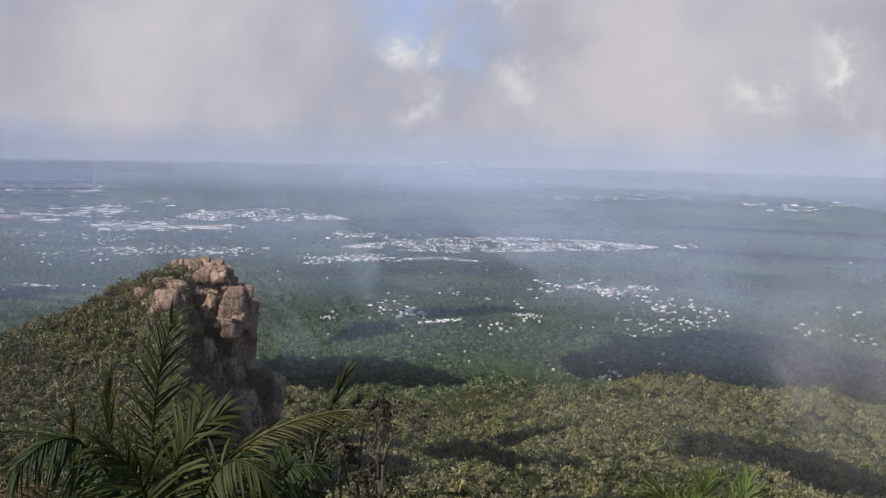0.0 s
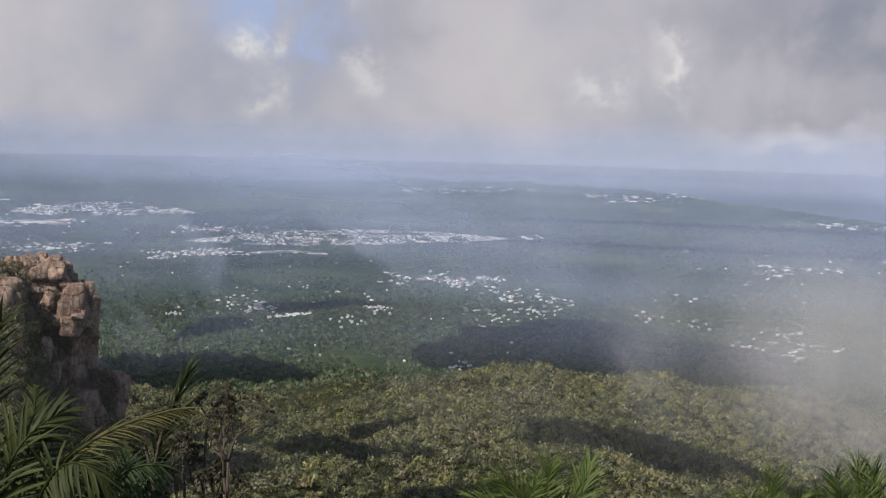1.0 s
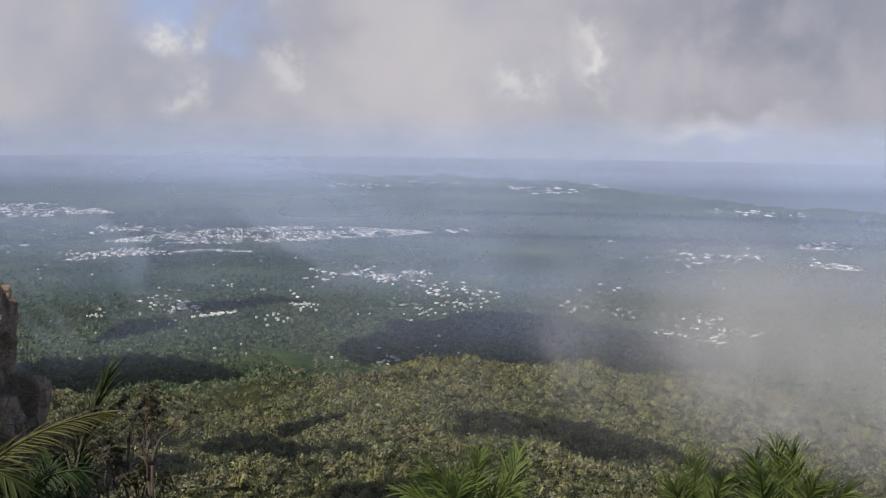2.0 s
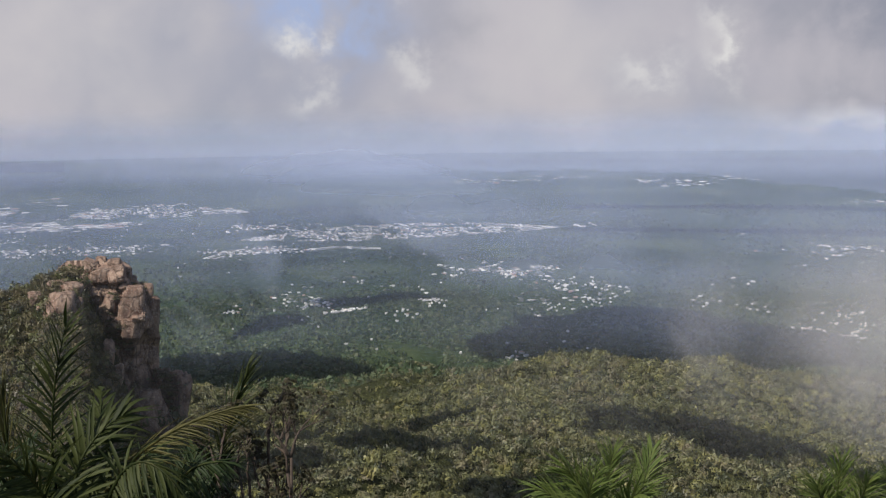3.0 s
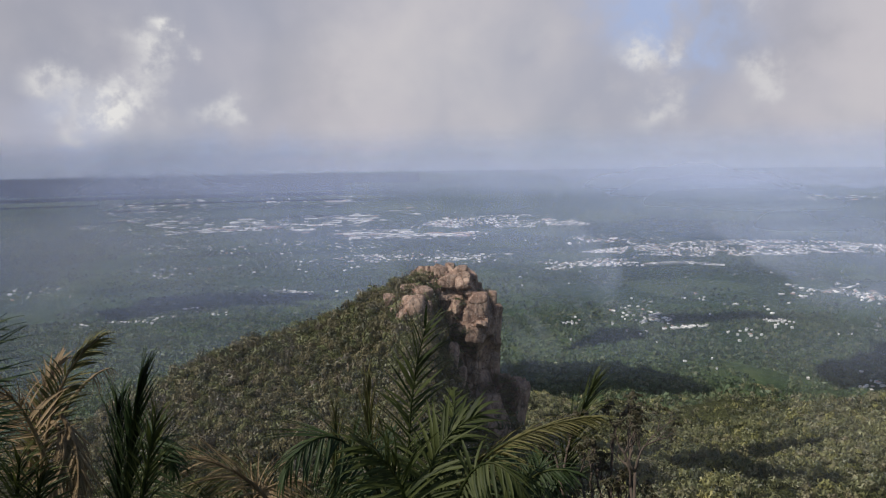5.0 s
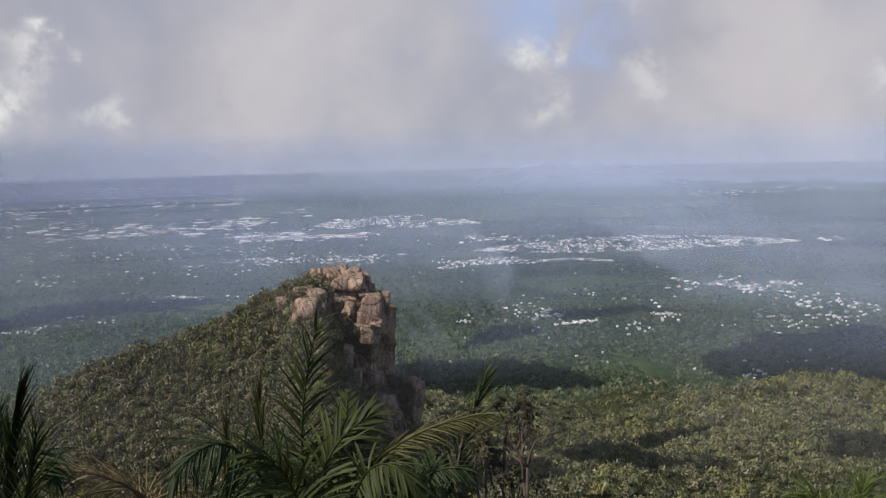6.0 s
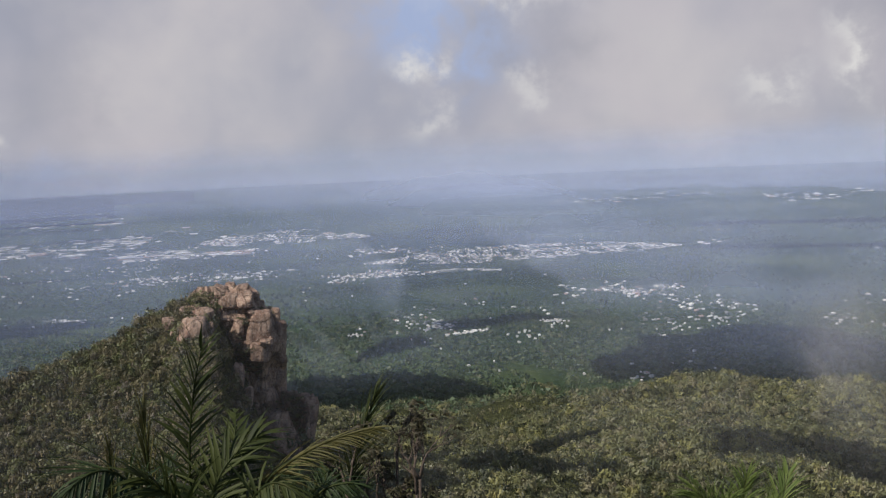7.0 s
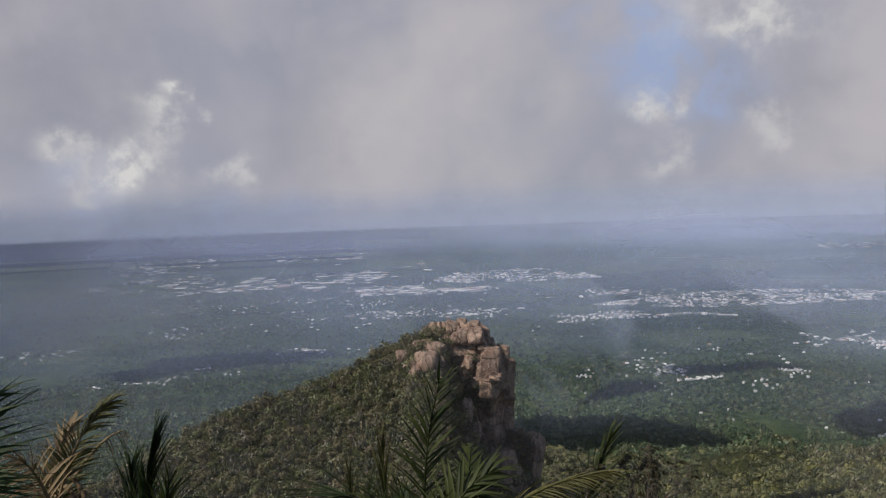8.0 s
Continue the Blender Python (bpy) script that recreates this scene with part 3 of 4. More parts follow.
crag = new("rock_outcrop")
crag.location = crag_place(4, -24, 2)
tagged(crag, "reddish-brown granite crag of cracked blocks above scrub", "rock")
body = part("cliff", cliff_mesh(), ROCK, crag, "reddish cleft granite face")
body.matrix_parent_inverse = Matrix.Translation(-crag.location)
BLOCKS = (  # name, middle across and down, breadth, height, depth, how far it stands out of the face, power, cuts
    ("buttress", 905, 735, 66, 150, 9.0, 3.5, 4.0, 9), ("buttress", 872, 752, 60, 110, 8.0, 3.0, 4.0, 9), ("buttress", 888, 700, 44, 80, 6.0, 2.6, 4.0, 7),
    ("slab", 837, 548, 40, 62, 4.5, 0.9, 9.0, 3), ("slab", 838, 588, 36, 34, 4.0, 0.6, 7.0, 4), ("slab", 866, 636, 24, 34, 3.0, 0.8, 4.0, 5), ("slab", 864, 532, 22, 36, 4.0, 0.6, 5.0, 4), ("slab", 874, 572, 18, 70, 4.5, 0.5, 6.0, 4),
    ("boulder", 848, 573, 20, 12, 2.0, 1.9, 4.0, 3), ("boulder", 858, 571, 10, 17, 1.4, 2.2, 3.0, 4),
    ("boulder", 788, 496, 32, 26, 4.5, 1.5, 8.0, 3), ("boulder", 774, 478, 22, 24, 3.6, 1.0, 6.0, 4), ("boulder", 791, 474, 18, 18, 3.6, 1.0, 6.0, 4), ("boulder", 814, 495, 28, 28, 4.5, 1.8, 8.0, 3), ("boulder", 811, 479, 22, 18, 3.6, 1.2, 5.0, 4),
    ("boulder", 785, 521, 32, 24, 4.5, 1.3, 8.0, 3), ("boulder", 763, 513, 16, 38, 3.4, 0.9, 5.0, 4), ("boulder", 835, 501, 9, 18, 2.0, 0.8, 4.0, 4), ("boulder", 843, 507, 9, 16, 2.0, 0.7, 4.0, 4), ("boulder", 826, 515, 18, 14, 3.0, 0.6, 4.0, 4),
    ("boulder", 740, 518, 36, 22, 4.0, 1.3, 5.0, 4), ("boulder", 712, 513, 20, 20, 3.2, 0.9, 5.0, 4), ("boulder", 728, 507, 18, 12, 2.6, 0.8, 4.0, 4), ("boulder", 722, 549, 50, 50, 7.0, 2.4, 5.0, 5), ("boulder", 682, 533, 26, 26, 4.0, 1.2, 4.0, 4), ("boulder", 690, 548, 14, 8, 2.0, 1.5, 3.0, 3),
    ("boulder", 801, 544, 17, 26, 2.6, 1.5, 4.0, 4), ("boulder", 823, 547, 9, 20, 2.0, 1.2, 3.0, 4), ("boulder", 752, 548, 14, 30, 3.0, 0.6, 4.0, 4), ("boulder", 797, 632, 20, 50, 3.6, 1.0, 5.0, 5), ("boulder", 812, 668, 20, 40, 3.0, 0.8, 5.0, 5), ("boulder", 838, 664, 16, 26, 2.6, 0.8, 4.0, 5))


def settle(x, z, deep, out):
    """On the rock face, or on the slope where that comes first."""
    face = crag_depth(min(x, 10.5), z) + deep / 2 - out
    for k in range(80):
        p = crag_place(x, z, -36 + k * 0.5)
        if -36 + k * 0.5 > face:
            break
        if float(land(np.array([p.x]), np.array([p.y]))[0]) > p.z - 0.4:
            return crag_place(x, z, -36 + k * 0.5 + deep * 0.12)
    return crag_place(x, z, face)


for k, (kind, px, py, w, h, deep, out, power, cuts) in enumerate(BLOCKS):
    large = kind == "buttress"
    ob = part(kind, hewn((w * U * 1.06, deep, h * U * 1.06), 11 + k, 5 if large else 4, power, cuts, 0.08 if large else 0.03), ROCK, crag)
    ob.matrix_parent_inverse = Matrix.Translation(-crag.location)
    ob.matrix_basis = Matrix.Translation(settle((px - 786) * U, -(py - 489) * U, deep, out)) @ pose(0, 0, 0, random.uniform(-6, 6), random.uniform(-7, 7), 12 + random.uniform(-9, 9))


# ---- settlements on the plain ----
def wall_material():
    m, nt = material("whitewashed_walls")
    r = nt.nodes.new("ShaderNodeObjectInfo").outputs["Random"]
    col = blend(nt, r, (0.42, 0.41, 0.38), (0.70, 0.69, 0.66))
    col = blend(nt, ramp(nt, grain(nt, 0.6, 4.0), 0.5, 0.75, 0.0, 0.4), col, (0.45, 0.42, 0.38))
    finish(nt, principled(nt, col, 0.8).outputs[0])
    return m


def town_material():
    m, nt = material("town_roofs_and_walls")
    each = nt.nodes.new("ShaderNodeNewGeometry").outputs["Random Per Island"]
    col = blend(nt, ramp(nt, each, 0.35, 0.85), (0.13, 0.14, 0.12), (0.66, 0.64, 0.60))
    col = blend(nt, ramp(nt, each, 0.93, 0.96), col, (0.36, 0.25, 0.20))
    finish(nt, principled(nt, col, 0.75).outputs[0])
    return m


def roof_material():
    m, nt = material("pale_roofs")
    r = nt.nodes.new("ShaderNodeObjectInfo").outputs["Random"]
    col = blend(nt, ramp(nt, r, 0.3, 0.7), (0.30, 0.29, 0.28), (0.66, 0.64, 0.61))
    col = blend(nt, ramp(nt, r, 0.93, 0.97), col, (0.34, 0.21, 0.16))
    col = blend(nt, ramp(nt, grain(nt, 0.9, 4.0), 0.5, 0.8, 0.0, 0.35), col, (0.36, 0.33, 0.30))
    finish(nt, principled(nt, col, 0.6).outputs[0])
    return m


WALLS, TOWN, ROOF = wall_material(), town_material(), roof_material()
UNIT_HOUSE = np.array([(-.5, -.5, -.4), (.5, -.5, -.4), (.5, .5, -.4), (-.5, .5, -.4), (-.5, -.5, .7), (.5, -.5, .7), (.5, .5, .7), (-.5, .5, .7),
                       (-.3, 0, 1.0), (.3, 0, 1.0)])
HOUSE_FACES = np.array([(0, 1, 5, 4), (1, 2, 6, 5), (2, 3, 7, 6), (3, 0, 4, 7), (4, 5, 9, 8), (6, 7, 8, 9), (5, 6, 9, 9), (7, 4, 8, 8)])
# bearing, spread of it, number, smallest and largest breadth in metres
DISTRICTS = (
    (3.4, -5.3, 1.2, 0.10, 60, 3, 7), (5.3, -6.55, 1.3, 0.10, 220, 3, 7), (0.7, -6.72, 1.2, 0.05, 40, 8, 22), (12.6, -4.15, 1.6, 0.10, 70, 5, 14), (4.4, -5.2, 1.5, 0.12, 90, 4, 9),
    (13.0, -4.76, 2.2, 0.05, 90, 8, 30), (23.0, -3.95, 2.2, 0.16, 150, 8, 34), (18.2, -3.7, 1.6, 0.16, 130, 8, 26), (27.5, -3.5, 1.6, 0.16, 90, 6, 20), (17.0, -4.6, 1.8, 0.14, 110, 6, 24), (20.5, -5.1, 3.0, 0.26, 130, 3, 8), (26.5, -4.9, 2.4, 0.3, 60, 3, 8), (16.5, -5.9, 1.7, 0.13, 200, 3, 7),
    (11.9, -6.0, 1.0, 0.14, 90, 4, 12), (20.6, -7.5, 0.7, 0.22, 42, 4, 8), (17.6, -7.9, 0.5, 0.1, 10, 4, 8), (30.0, -8.45, 1.3, 0.22, 30, 3, 6.5), (26.4, -8.6, 1.1, 0.2, 26, 3, 6.5), (34.6, -7.0, 1.2, 0.3, 30, 4, 8), (28.0, -6.4, 3.0, 0.4, 34, 3, 7),
    (22.5, -1.5, 2.0, 0.16, 210, 8, 30), (19.5, -1.9, 1.4, 0.12, 90, 8, 26), (28.8, -2.7, 1.4, 0.2, 90, 6, 20), (23.0, -2.5, 2.5, 0.3, 70, 8, 24), (18.5, -2.8, 0.3, 0.04, 8, 12, 30),
    (-6.8, -7.95, 0.9, 0.10, 42, 4, 9), (-9.6, -8.45, 0.9, 0.17, 110, 3.5, 7), (-12.3, -9.2, 1.8, 0.42, 120, 3, 6), (-11.0, -10.0, 1.2, 0.4, 34, 3, 6), (2.2, -9.2, 0.9, 0.26, 62, 3.5, 7), (-0.3, -10.05, 0.9, 0.16, 34, 3.5, 7), (-3.6, -10.4, 1.1, 0.35, 40, 3.5, 6), (5.8, -9.35, 0.4, 0.08, 14, 3.5, 7), (0.5, -8.3, 2.4, 0.5, 20, 3, 6),
    (-8.9, -13.15, 0.35, 0.12, 9, 3.5, 6), (-26.8, -7.1, 1.4, 0.14, 70, 4, 10), (-31.6, -6.5, 0.9, 0.12, 70, 5, 14), (-32.0, -7.3, 0.8, 0.08, 50, 5, 14), (-25.8, -10.35, 1.8, 0.25, 64, 3.5, 7), (-21.5, -9.0, 1.6, 0.5, 30, 3.5, 7), (-29.0, -4.75, 2.0, 0.05, 50, 5, 12), (-18.0, -3.6, 1.6, 0.07, 70, 5, 16), (-8.0, -3.2, 3.0, 0.08, 60, 5, 16), (-12.5, -5.8, 0.5, 0.04, 22, 5, 10),
    (6, -8.0, 9.0, 1.2, 40, 2.6, 5), (-8, -9.0, 9.0, 1.5, 44, 2.6, 5), (16, -5.5, 10.0, 0.8, 60, 3, 7), (-20, -8.0, 8.0, 1.4, 36, 3, 5.5))
rng = np.random.default_rng(4)
HOUSES = []
for az0, el0, wa, we, count, small, large in DISTRICTS:
    # streets: short strings of houses scattered over the district
    streets = np.c_[rng.normal(0, wa * 0.9, max(4, count // 7)), rng.normal(0, we, max(4, count // 7))]
    for _ in range(count):
        sa, se = streets[rng.integers(len(streets))]
        along = rng.normal(0, 0.22 * wa + 0.14)
        p = on_plain(az0 + sa + along, el0 + se + rng.normal(0, we * 0.3 + 0.03) + along * 0.05)
        size = small + (large - small) * rng.random() ** 2.2
        HOUSES.append((p.x, p.y, size, size * rng.uniform(0.55, 0.9), rng.uniform(1.5, 2.5) + 0.03 * size, rng.choice((0.0, 90.0)) + rng.normal(20, 9), math.hypot(p.x, p.y)))
# two dense towns, broad in the middle and pointed at both ends: bearings of their ends, of upper and lower edge in the middle, number
for a0, e0, a1, e1, upper, lower, count, small, large in ((5.4, -5.9, -11.4, -5.82, -5.36, -6.2, 3000, 3, 7), (14.2, -4.1, 5.0, -4.46, -3.78, -4.5, 1200, 4, 9), (7.5, -6.62, 2.6, -6.6, -6.4, -6.75, 210, 3, 6.5)):
    for _ in range(count):
        s = rng.random()
        w = math.sin(math.pi * s) ** 0.8
        end = e0 + (e1 - e0) * s
        hi, lo = end + (upper - end) * w, end + (lower - end) * w
        p = on_plain(a0 + (a1 - a0) * s, lo + (hi - lo) * rng.random())
        if value_noise(np.array([p.x / 34]), np.array([p.y / 60]), 12)[0] < -0.2:
            continue
        size = small + (large - small) * rng.random() ** 2.2
        HOUSES.append((p.x, p.y, size, size * rng.uniform(0.55, 0.9), rng.uniform(1.3, 2.2) + 0.03 * size, rng.choice((0.0, 90.0)) + rng.normal(20, 9), math.hypot(p.x, p.y)))
HOUSES = np.array(HOUSES)
long_ones = HOUSES[:, 2] > 11
HOUSES[long_ones, 5] = np.degrees(np.arctan2(-HOUSES[long_ones, 0], HOUSES[long_ones, 1])) + rng.normal(0, 8, long_ones.sum())
HOUSES[long_ones, 3] *= 0.6
HOUSES[long_ones, 2] *= 1.35
HOUSES = np.c_[HOUSES, land(HOUSES[:, 0], HOUSES[:, 1])]
order = np.argsort(HOUSES[:, 6])
NEAR_HOUSES, FAR_HOUSES = HOUSES[order[:260]], HOUSES[order[260:]]


def build_town(rows):
    verts, faces = [], []
    for k, (x, y, w, d, h, turn, _, z) in enumerate(rows):
        c, s = math.cos(radians(turn)), math.sin(radians(turn))
        v = UNIT_HOUSE * (w, d, h * 0.9)
        verts.append(np.c_[v[:, 0] * c - v[:, 1] * s + x, v[:, 0] * s + v[:, 1] * c + y, v[:, 2] + z])
        faces.append(HOUSE_FACES + 10 * k)
    faces = np.concatenate(faces)
    quads, tris = faces[faces[:, 2] != faces[:, 3]], faces[faces[:, 2] == faces[:, 3]]
    me = bpy.data.meshes.new("town")
    me.from_pydata(np.concatenate(verts).tolist(), [], quads.tolist() + tris[:, :3].tolist())
    me.materials.append(TOWN)
    return tagged(new("town", me), "dense white low-rise town spread over the green plain", "town", kind="stuff")


build_town(FAR_HOUSES)


def build_house():
    house = new("house")
    bm = bmesh.new()
    bmesh.ops.create_cube(bm, size=1.0)
    for v in bm.verts:
        v.co.z = 0.68 if v.co.z > 0 else -0.4
    bmesh.ops.bevel(bm, geom=[e for e in bm.edges if abs(e.verts[0].co.z - e.verts[1].co.z) > 0.5], offset=0.015, segments=1, affect="EDGES")
    part("wall", bm, WALLS, house)
    bm = bmesh.new()
    low = [bm.verts.new((x, y, 0.684)) for x, y in ((-.55, -.56), (.55, -.56), (.55, .56), (-.55, .56))]
    mid = [bm.verts.new((x, y, 0.75)) for x, y in ((-.55, -.56), (.55, -.56), (.55, .56), (-.55, .56))]
    top = [bm.verts.new((-.3, 0, 1.02)), bm.verts.new((.3, 0, 1.02))]
    bm.faces.new(low[::-1])
    for i in range(4):
        bm.faces.new((low[i], low[(i + 1) % 4], mid[(i + 1) % 4], mid[i]))
    bm.faces.new((mid[0], mid[1], top[1], top[0]))
    bm.faces.new((mid[2], mid[3], top[0], top[1]))
    bm.faces.new((mid[1], mid[2], top[1]))
    bm.faces.new((mid[3], mid[0], top[0]))
    part("roof", bm, ROOF, house, "pale hipped roof")
    return tagged(house, "small whitewashed house with a pale roof among trees", "house", group="houses in the valley")


first = build_house()
for k, (x, y, w, d, h, turn, _, z) in enumerate(NEAR_HOUSES):
    ob = first if k == 0 else copy_thing(first, Matrix())
    ob.matrix_basis = pose(x, y, z, 0, 0, turn) @ Matrix.Diagonal((w * 0.68, d * 0.68, h * 0.9, 1))


# ---- scrub and forest ----
def clump(count, seed, leaf=0.3, squat=0.75, lobes=4):
    """Leaf blades over an uneven dome of radius 1."""
    g = np.random.default_rng(seed)
    heads = np.c_[g.uniform(-0.5, 0.5, (lobes, 2)), g.uniform(0.1, 0.55, lobes)]
    d = g.normal(size=(count, 3))
    d[:, 2] = np.abs(d[:, 2]) * 0.9 - 0.15
    d /= np.linalg.norm(d, axis=1, keepdims=True)
    p = heads[g.integers(0, lobes, count)] + d * g.uniform(0.35, 0.62, (count, 1))
    p[:, 2] *= squat
    nrm = d + g.normal(0, 0.3, (count, 3)) + (0, 0, 0.1)
    nrm /= np.linalg.norm(nrm, axis=1, keepdims=True)
    u = np.cross(nrm, g.normal(size=(count, 3)))
    u /= np.linalg.norm(u, axis=1, keepdims=True)
    v = np.cross(nrm, u)
    s = leaf * g.uniform(0.6, 1.3, (count, 1))
    return np.stack([p - u * s - v * s * 0.4, p + u * s, p - u * s * 0.3 + v * s * 0.6], 1)


def thicket(name, xy, size, mats, templates, label, category, lift=0.0, tall=1.0, floor=None, shares=None):
    g = np.random.default_rng(len(xy))
    z = (land(xy[:, 0], xy[:, 1]) if floor is None else floor) + lift
    pick = g.integers(0, len(templates), len(xy))
    turn = g.uniform(0, 2 * np.pi, len(xy))
    out, kinds = [], []
    for k, t in enumerate(templates):
        i = np.where(pick == k)[0]
        if not len(i):
            continue
        c, s = np.cos(turn[i])[:, None, None], np.sin(turn[i])[:, None, None]
        q = t[None] * size[i][:, None, None, None]
        h = tall * g.uniform(0.75, 1.35, len(i))[:, None, None]
        kinds.append(np.repeat(g.choice(len(mats), len(i), p=shares), len(t)))
        out.append(np.stack([q[..., 0] * c - q[..., 1] * s + xy[i, 0][:, None, None], q[..., 0] * s + q[..., 1] * c + xy[i, 1][:, None, None], q[..., 2] * h + z[i][:, None, None]], -1).reshape(-1, 3))
    verts = np.concatenate(out)
    faces = np.arange(len(verts)).reshape(-1, 3)
    return tagged(mesh_object(name, verts, faces, mats, np.concatenate(kinds)), label, category, kind="stuff")


def sow(count, az0, az1, r0, r1, seed):
    g = np.random.default_rng(seed)
    a, r = np.radians(g.uniform(az0, az1, count)), np.sqrt(g.uniform(r0 ** 2, r1 ** 2, count))
    return np.c_[-np.sin(a) * r, np.cos(a) * r], np.degrees(a), r, g


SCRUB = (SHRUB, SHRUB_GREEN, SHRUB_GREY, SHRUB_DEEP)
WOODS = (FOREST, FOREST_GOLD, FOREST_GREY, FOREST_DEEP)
xy, az, r, g = sow(12500, 6.0, 42, 118, 224, 1)
keep = (r < hill_range(az) + 4) & ~((az > 12.8) & (az < 14.6) & (r > 214.5) & (g.random(len(az)) < 0.6)) & ~((az > 9.2) & (az < 13.2) & (r > 213))
bushes = g.uniform(0.75, 1.25, len(az)) * np.where(g.random(len(az)) < 0.22, 1.7, 1.0)
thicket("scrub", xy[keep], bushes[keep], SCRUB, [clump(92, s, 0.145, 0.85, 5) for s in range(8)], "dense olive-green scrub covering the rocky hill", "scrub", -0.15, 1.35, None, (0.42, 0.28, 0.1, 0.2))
xy, az, r, g = sow(3600, -180, 180, 7, 118, 8)
thicket("undergrowth", xy, g.uniform(0.45, 1.0, len(az)), (SHRUB,), [clump(40, 120 + s, 0.22, 0.7, 5) for s in range(4)], "low green undergrowth on the steep slope", "scrub", -0.2, 0.9)
ledges = []
foot = settle((905 - 786) * U, -(735 - 489) * U, 9.0, 3.5)
foot_depth = math.hypot(foot.x, foot.y) - 219.0
for px, py, w, h, count in ((786, 585, 26, 34, 130), (806, 598, 20, 26, 90), (768, 570, 14, 26, 50), (838, 516, 22, 6, 20), (858, 522, 10, 6, 10), (755, 484, 18, 8, 26), (810, 532, 12, 8, 12), (830, 615, 14, 8, 8), (806, 655, 14, 10, 12),
                            (815, 690, 34, 10, 40), (888, 668, 16, 12, 40), (894, 695, 26, 24, 80), (880, 725, 26, 26, 80), (900, 745, 30, 30, 50), (700, 520, 20, 14, 20)):
    for _ in range(count):
        x, z = (px + g.normal(0, w / 2) - 786) * U, -(py + g.normal(0, h / 2) - 489) * U
        ledges.append(crag_place(x, z, crag_depth(min(x, 10.5), z) - g.uniform(0.0, 0.9)) if px < 870 else crag_place(x, z, foot_depth - g.uniform(3.4, 4.6)))
ledges = np.array(ledges)
thicket("ledge_scrub", ledges[:, :2], g.uniform(0.45, 0.95, len(ledges)), SCRUB, [clump(60, 200 + s, 0.18, 0.8, 5) for s in range(4)], "tufts of green scrub rooted on the rock ledges", "scrub", 0.0, 1.0, ledges[:, 2] - 0.4)
xy, az, r, g = sow(19000, -37, 12.5, 215, 575, 2)
big = np.where(g.random(len(az)) < 0.25, g.uniform(2.5, 3.8, len(az)), g.uniform(1.3, 2.5, len(az))) * np.interp(r, (235, 660), (0.85, 1.15))
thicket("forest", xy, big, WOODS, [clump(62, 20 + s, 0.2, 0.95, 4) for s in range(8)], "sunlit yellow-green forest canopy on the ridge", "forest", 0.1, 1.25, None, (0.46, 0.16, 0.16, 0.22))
xy, az, r, g = sow(3600, -46, 30, 560, 680, 6)
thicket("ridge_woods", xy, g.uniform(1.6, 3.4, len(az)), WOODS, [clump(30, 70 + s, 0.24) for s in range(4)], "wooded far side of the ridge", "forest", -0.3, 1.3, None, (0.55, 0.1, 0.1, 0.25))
cells = {(int(px // 9), int(py // 9)) for px, py in HOUSES[:, :2]}
VALLEY_WOODS = (VALLEY, VALLEY_DEEP, VALLEY_PALE)
xy, az, r, g = sow(42000, -40, 40, 640, 1400, 3)
free = np.array([not any((int((px + dx) // 9), int((py + dy) // 9)) in cells for dx, dy in ((0, 0), (0, 9), (px / -140, 16))) for px, py in xy]) & (rough_noise(xy[:, 0], xy[:, 1], 70.0, 2, 55) > -0.42)
thicket("valley_woods", xy[free], g.uniform(1.8, 4.2, len(az))[free], VALLEY_WOODS, [clump(14, 40 + s, 0.46, 0.9) for s in range(5)], "dark blue-green woods on the valley floor", "forest", -1.0, 1.2, None, (0.5, 0.28, 0.22))
xy, az, r, g = sow(34000, -40, 40, 1400, 2700, 4)
free = np.array([not any((int((px + dx) // 9), int((py + dy) // 9)) in cells for dx, dy in ((0, 0), (0, 9), (0, 18))) for px, py in xy]) & (rough_noise(xy[:, 0], xy[:, 1], 130.0, 3, 3) > -0.1)
thicket("distant_woods", xy[free], g.uniform(2.6, 6.0, len(az))[free], (FAR_WOODS, VALLEY_DEEP, VALLEY), [clump(9, 60 + s, 0.55) for s in range(4)], "distant dark woods between fields on the plain", "forest", -1.5, 1.0, None, (0.6, 0.25, 0.15))


# ---- palms and bare shrub at the edge of the lookout ----
def frond_material(name, dark, light, dry, through_light=0.35, dry_share=0.3):
    m, nt = material(name)
    rnd = nt.nodes.new("ShaderNodeObjectInfo").outputs["Random"]
    col = blend(nt, calc(nt, "ADD", calc(nt, "MULTIPLY", rnd, 0.6), ramp(nt, grain(nt, 7.0, 3.0, stretch=(3, 0.6, 1)), 0.3, 0.7, 0.0, 0.4)), dark, light)
    col = blend(nt, ramp(nt, grain(nt, 4.0, 4.0), 0.56, 0.74, 0.0, dry_share), col, dry)
    b = principled(nt, col, 0.6, Specular_IOR_Level=0.25)
    tr = nt.nodes.new("ShaderNodeBsdfTranslucent")
    nt.links.new(col, tr.inputs[0])
    mix = nt.nodes.new("ShaderNodeMixShader")
    mix.inputs[0].default_value = through_light
    nt.links.new(b.outputs[0], mix.inputs[1])
    nt.links.new(tr.outputs[0], mix.inputs[2])
    finish(nt, mix.outputs[0])
    return m


def bark_material(name, dark, light):
    m, nt = material(name)
    col = blend(nt, grain(nt, 9.0, 5.0, stretch=(1, 1, 4)), dark, light)
    finish(nt, principled(nt, col, 0.9, grain(nt, 40.0, 4.0), 0.5, 0.01).outputs[0])
    return m


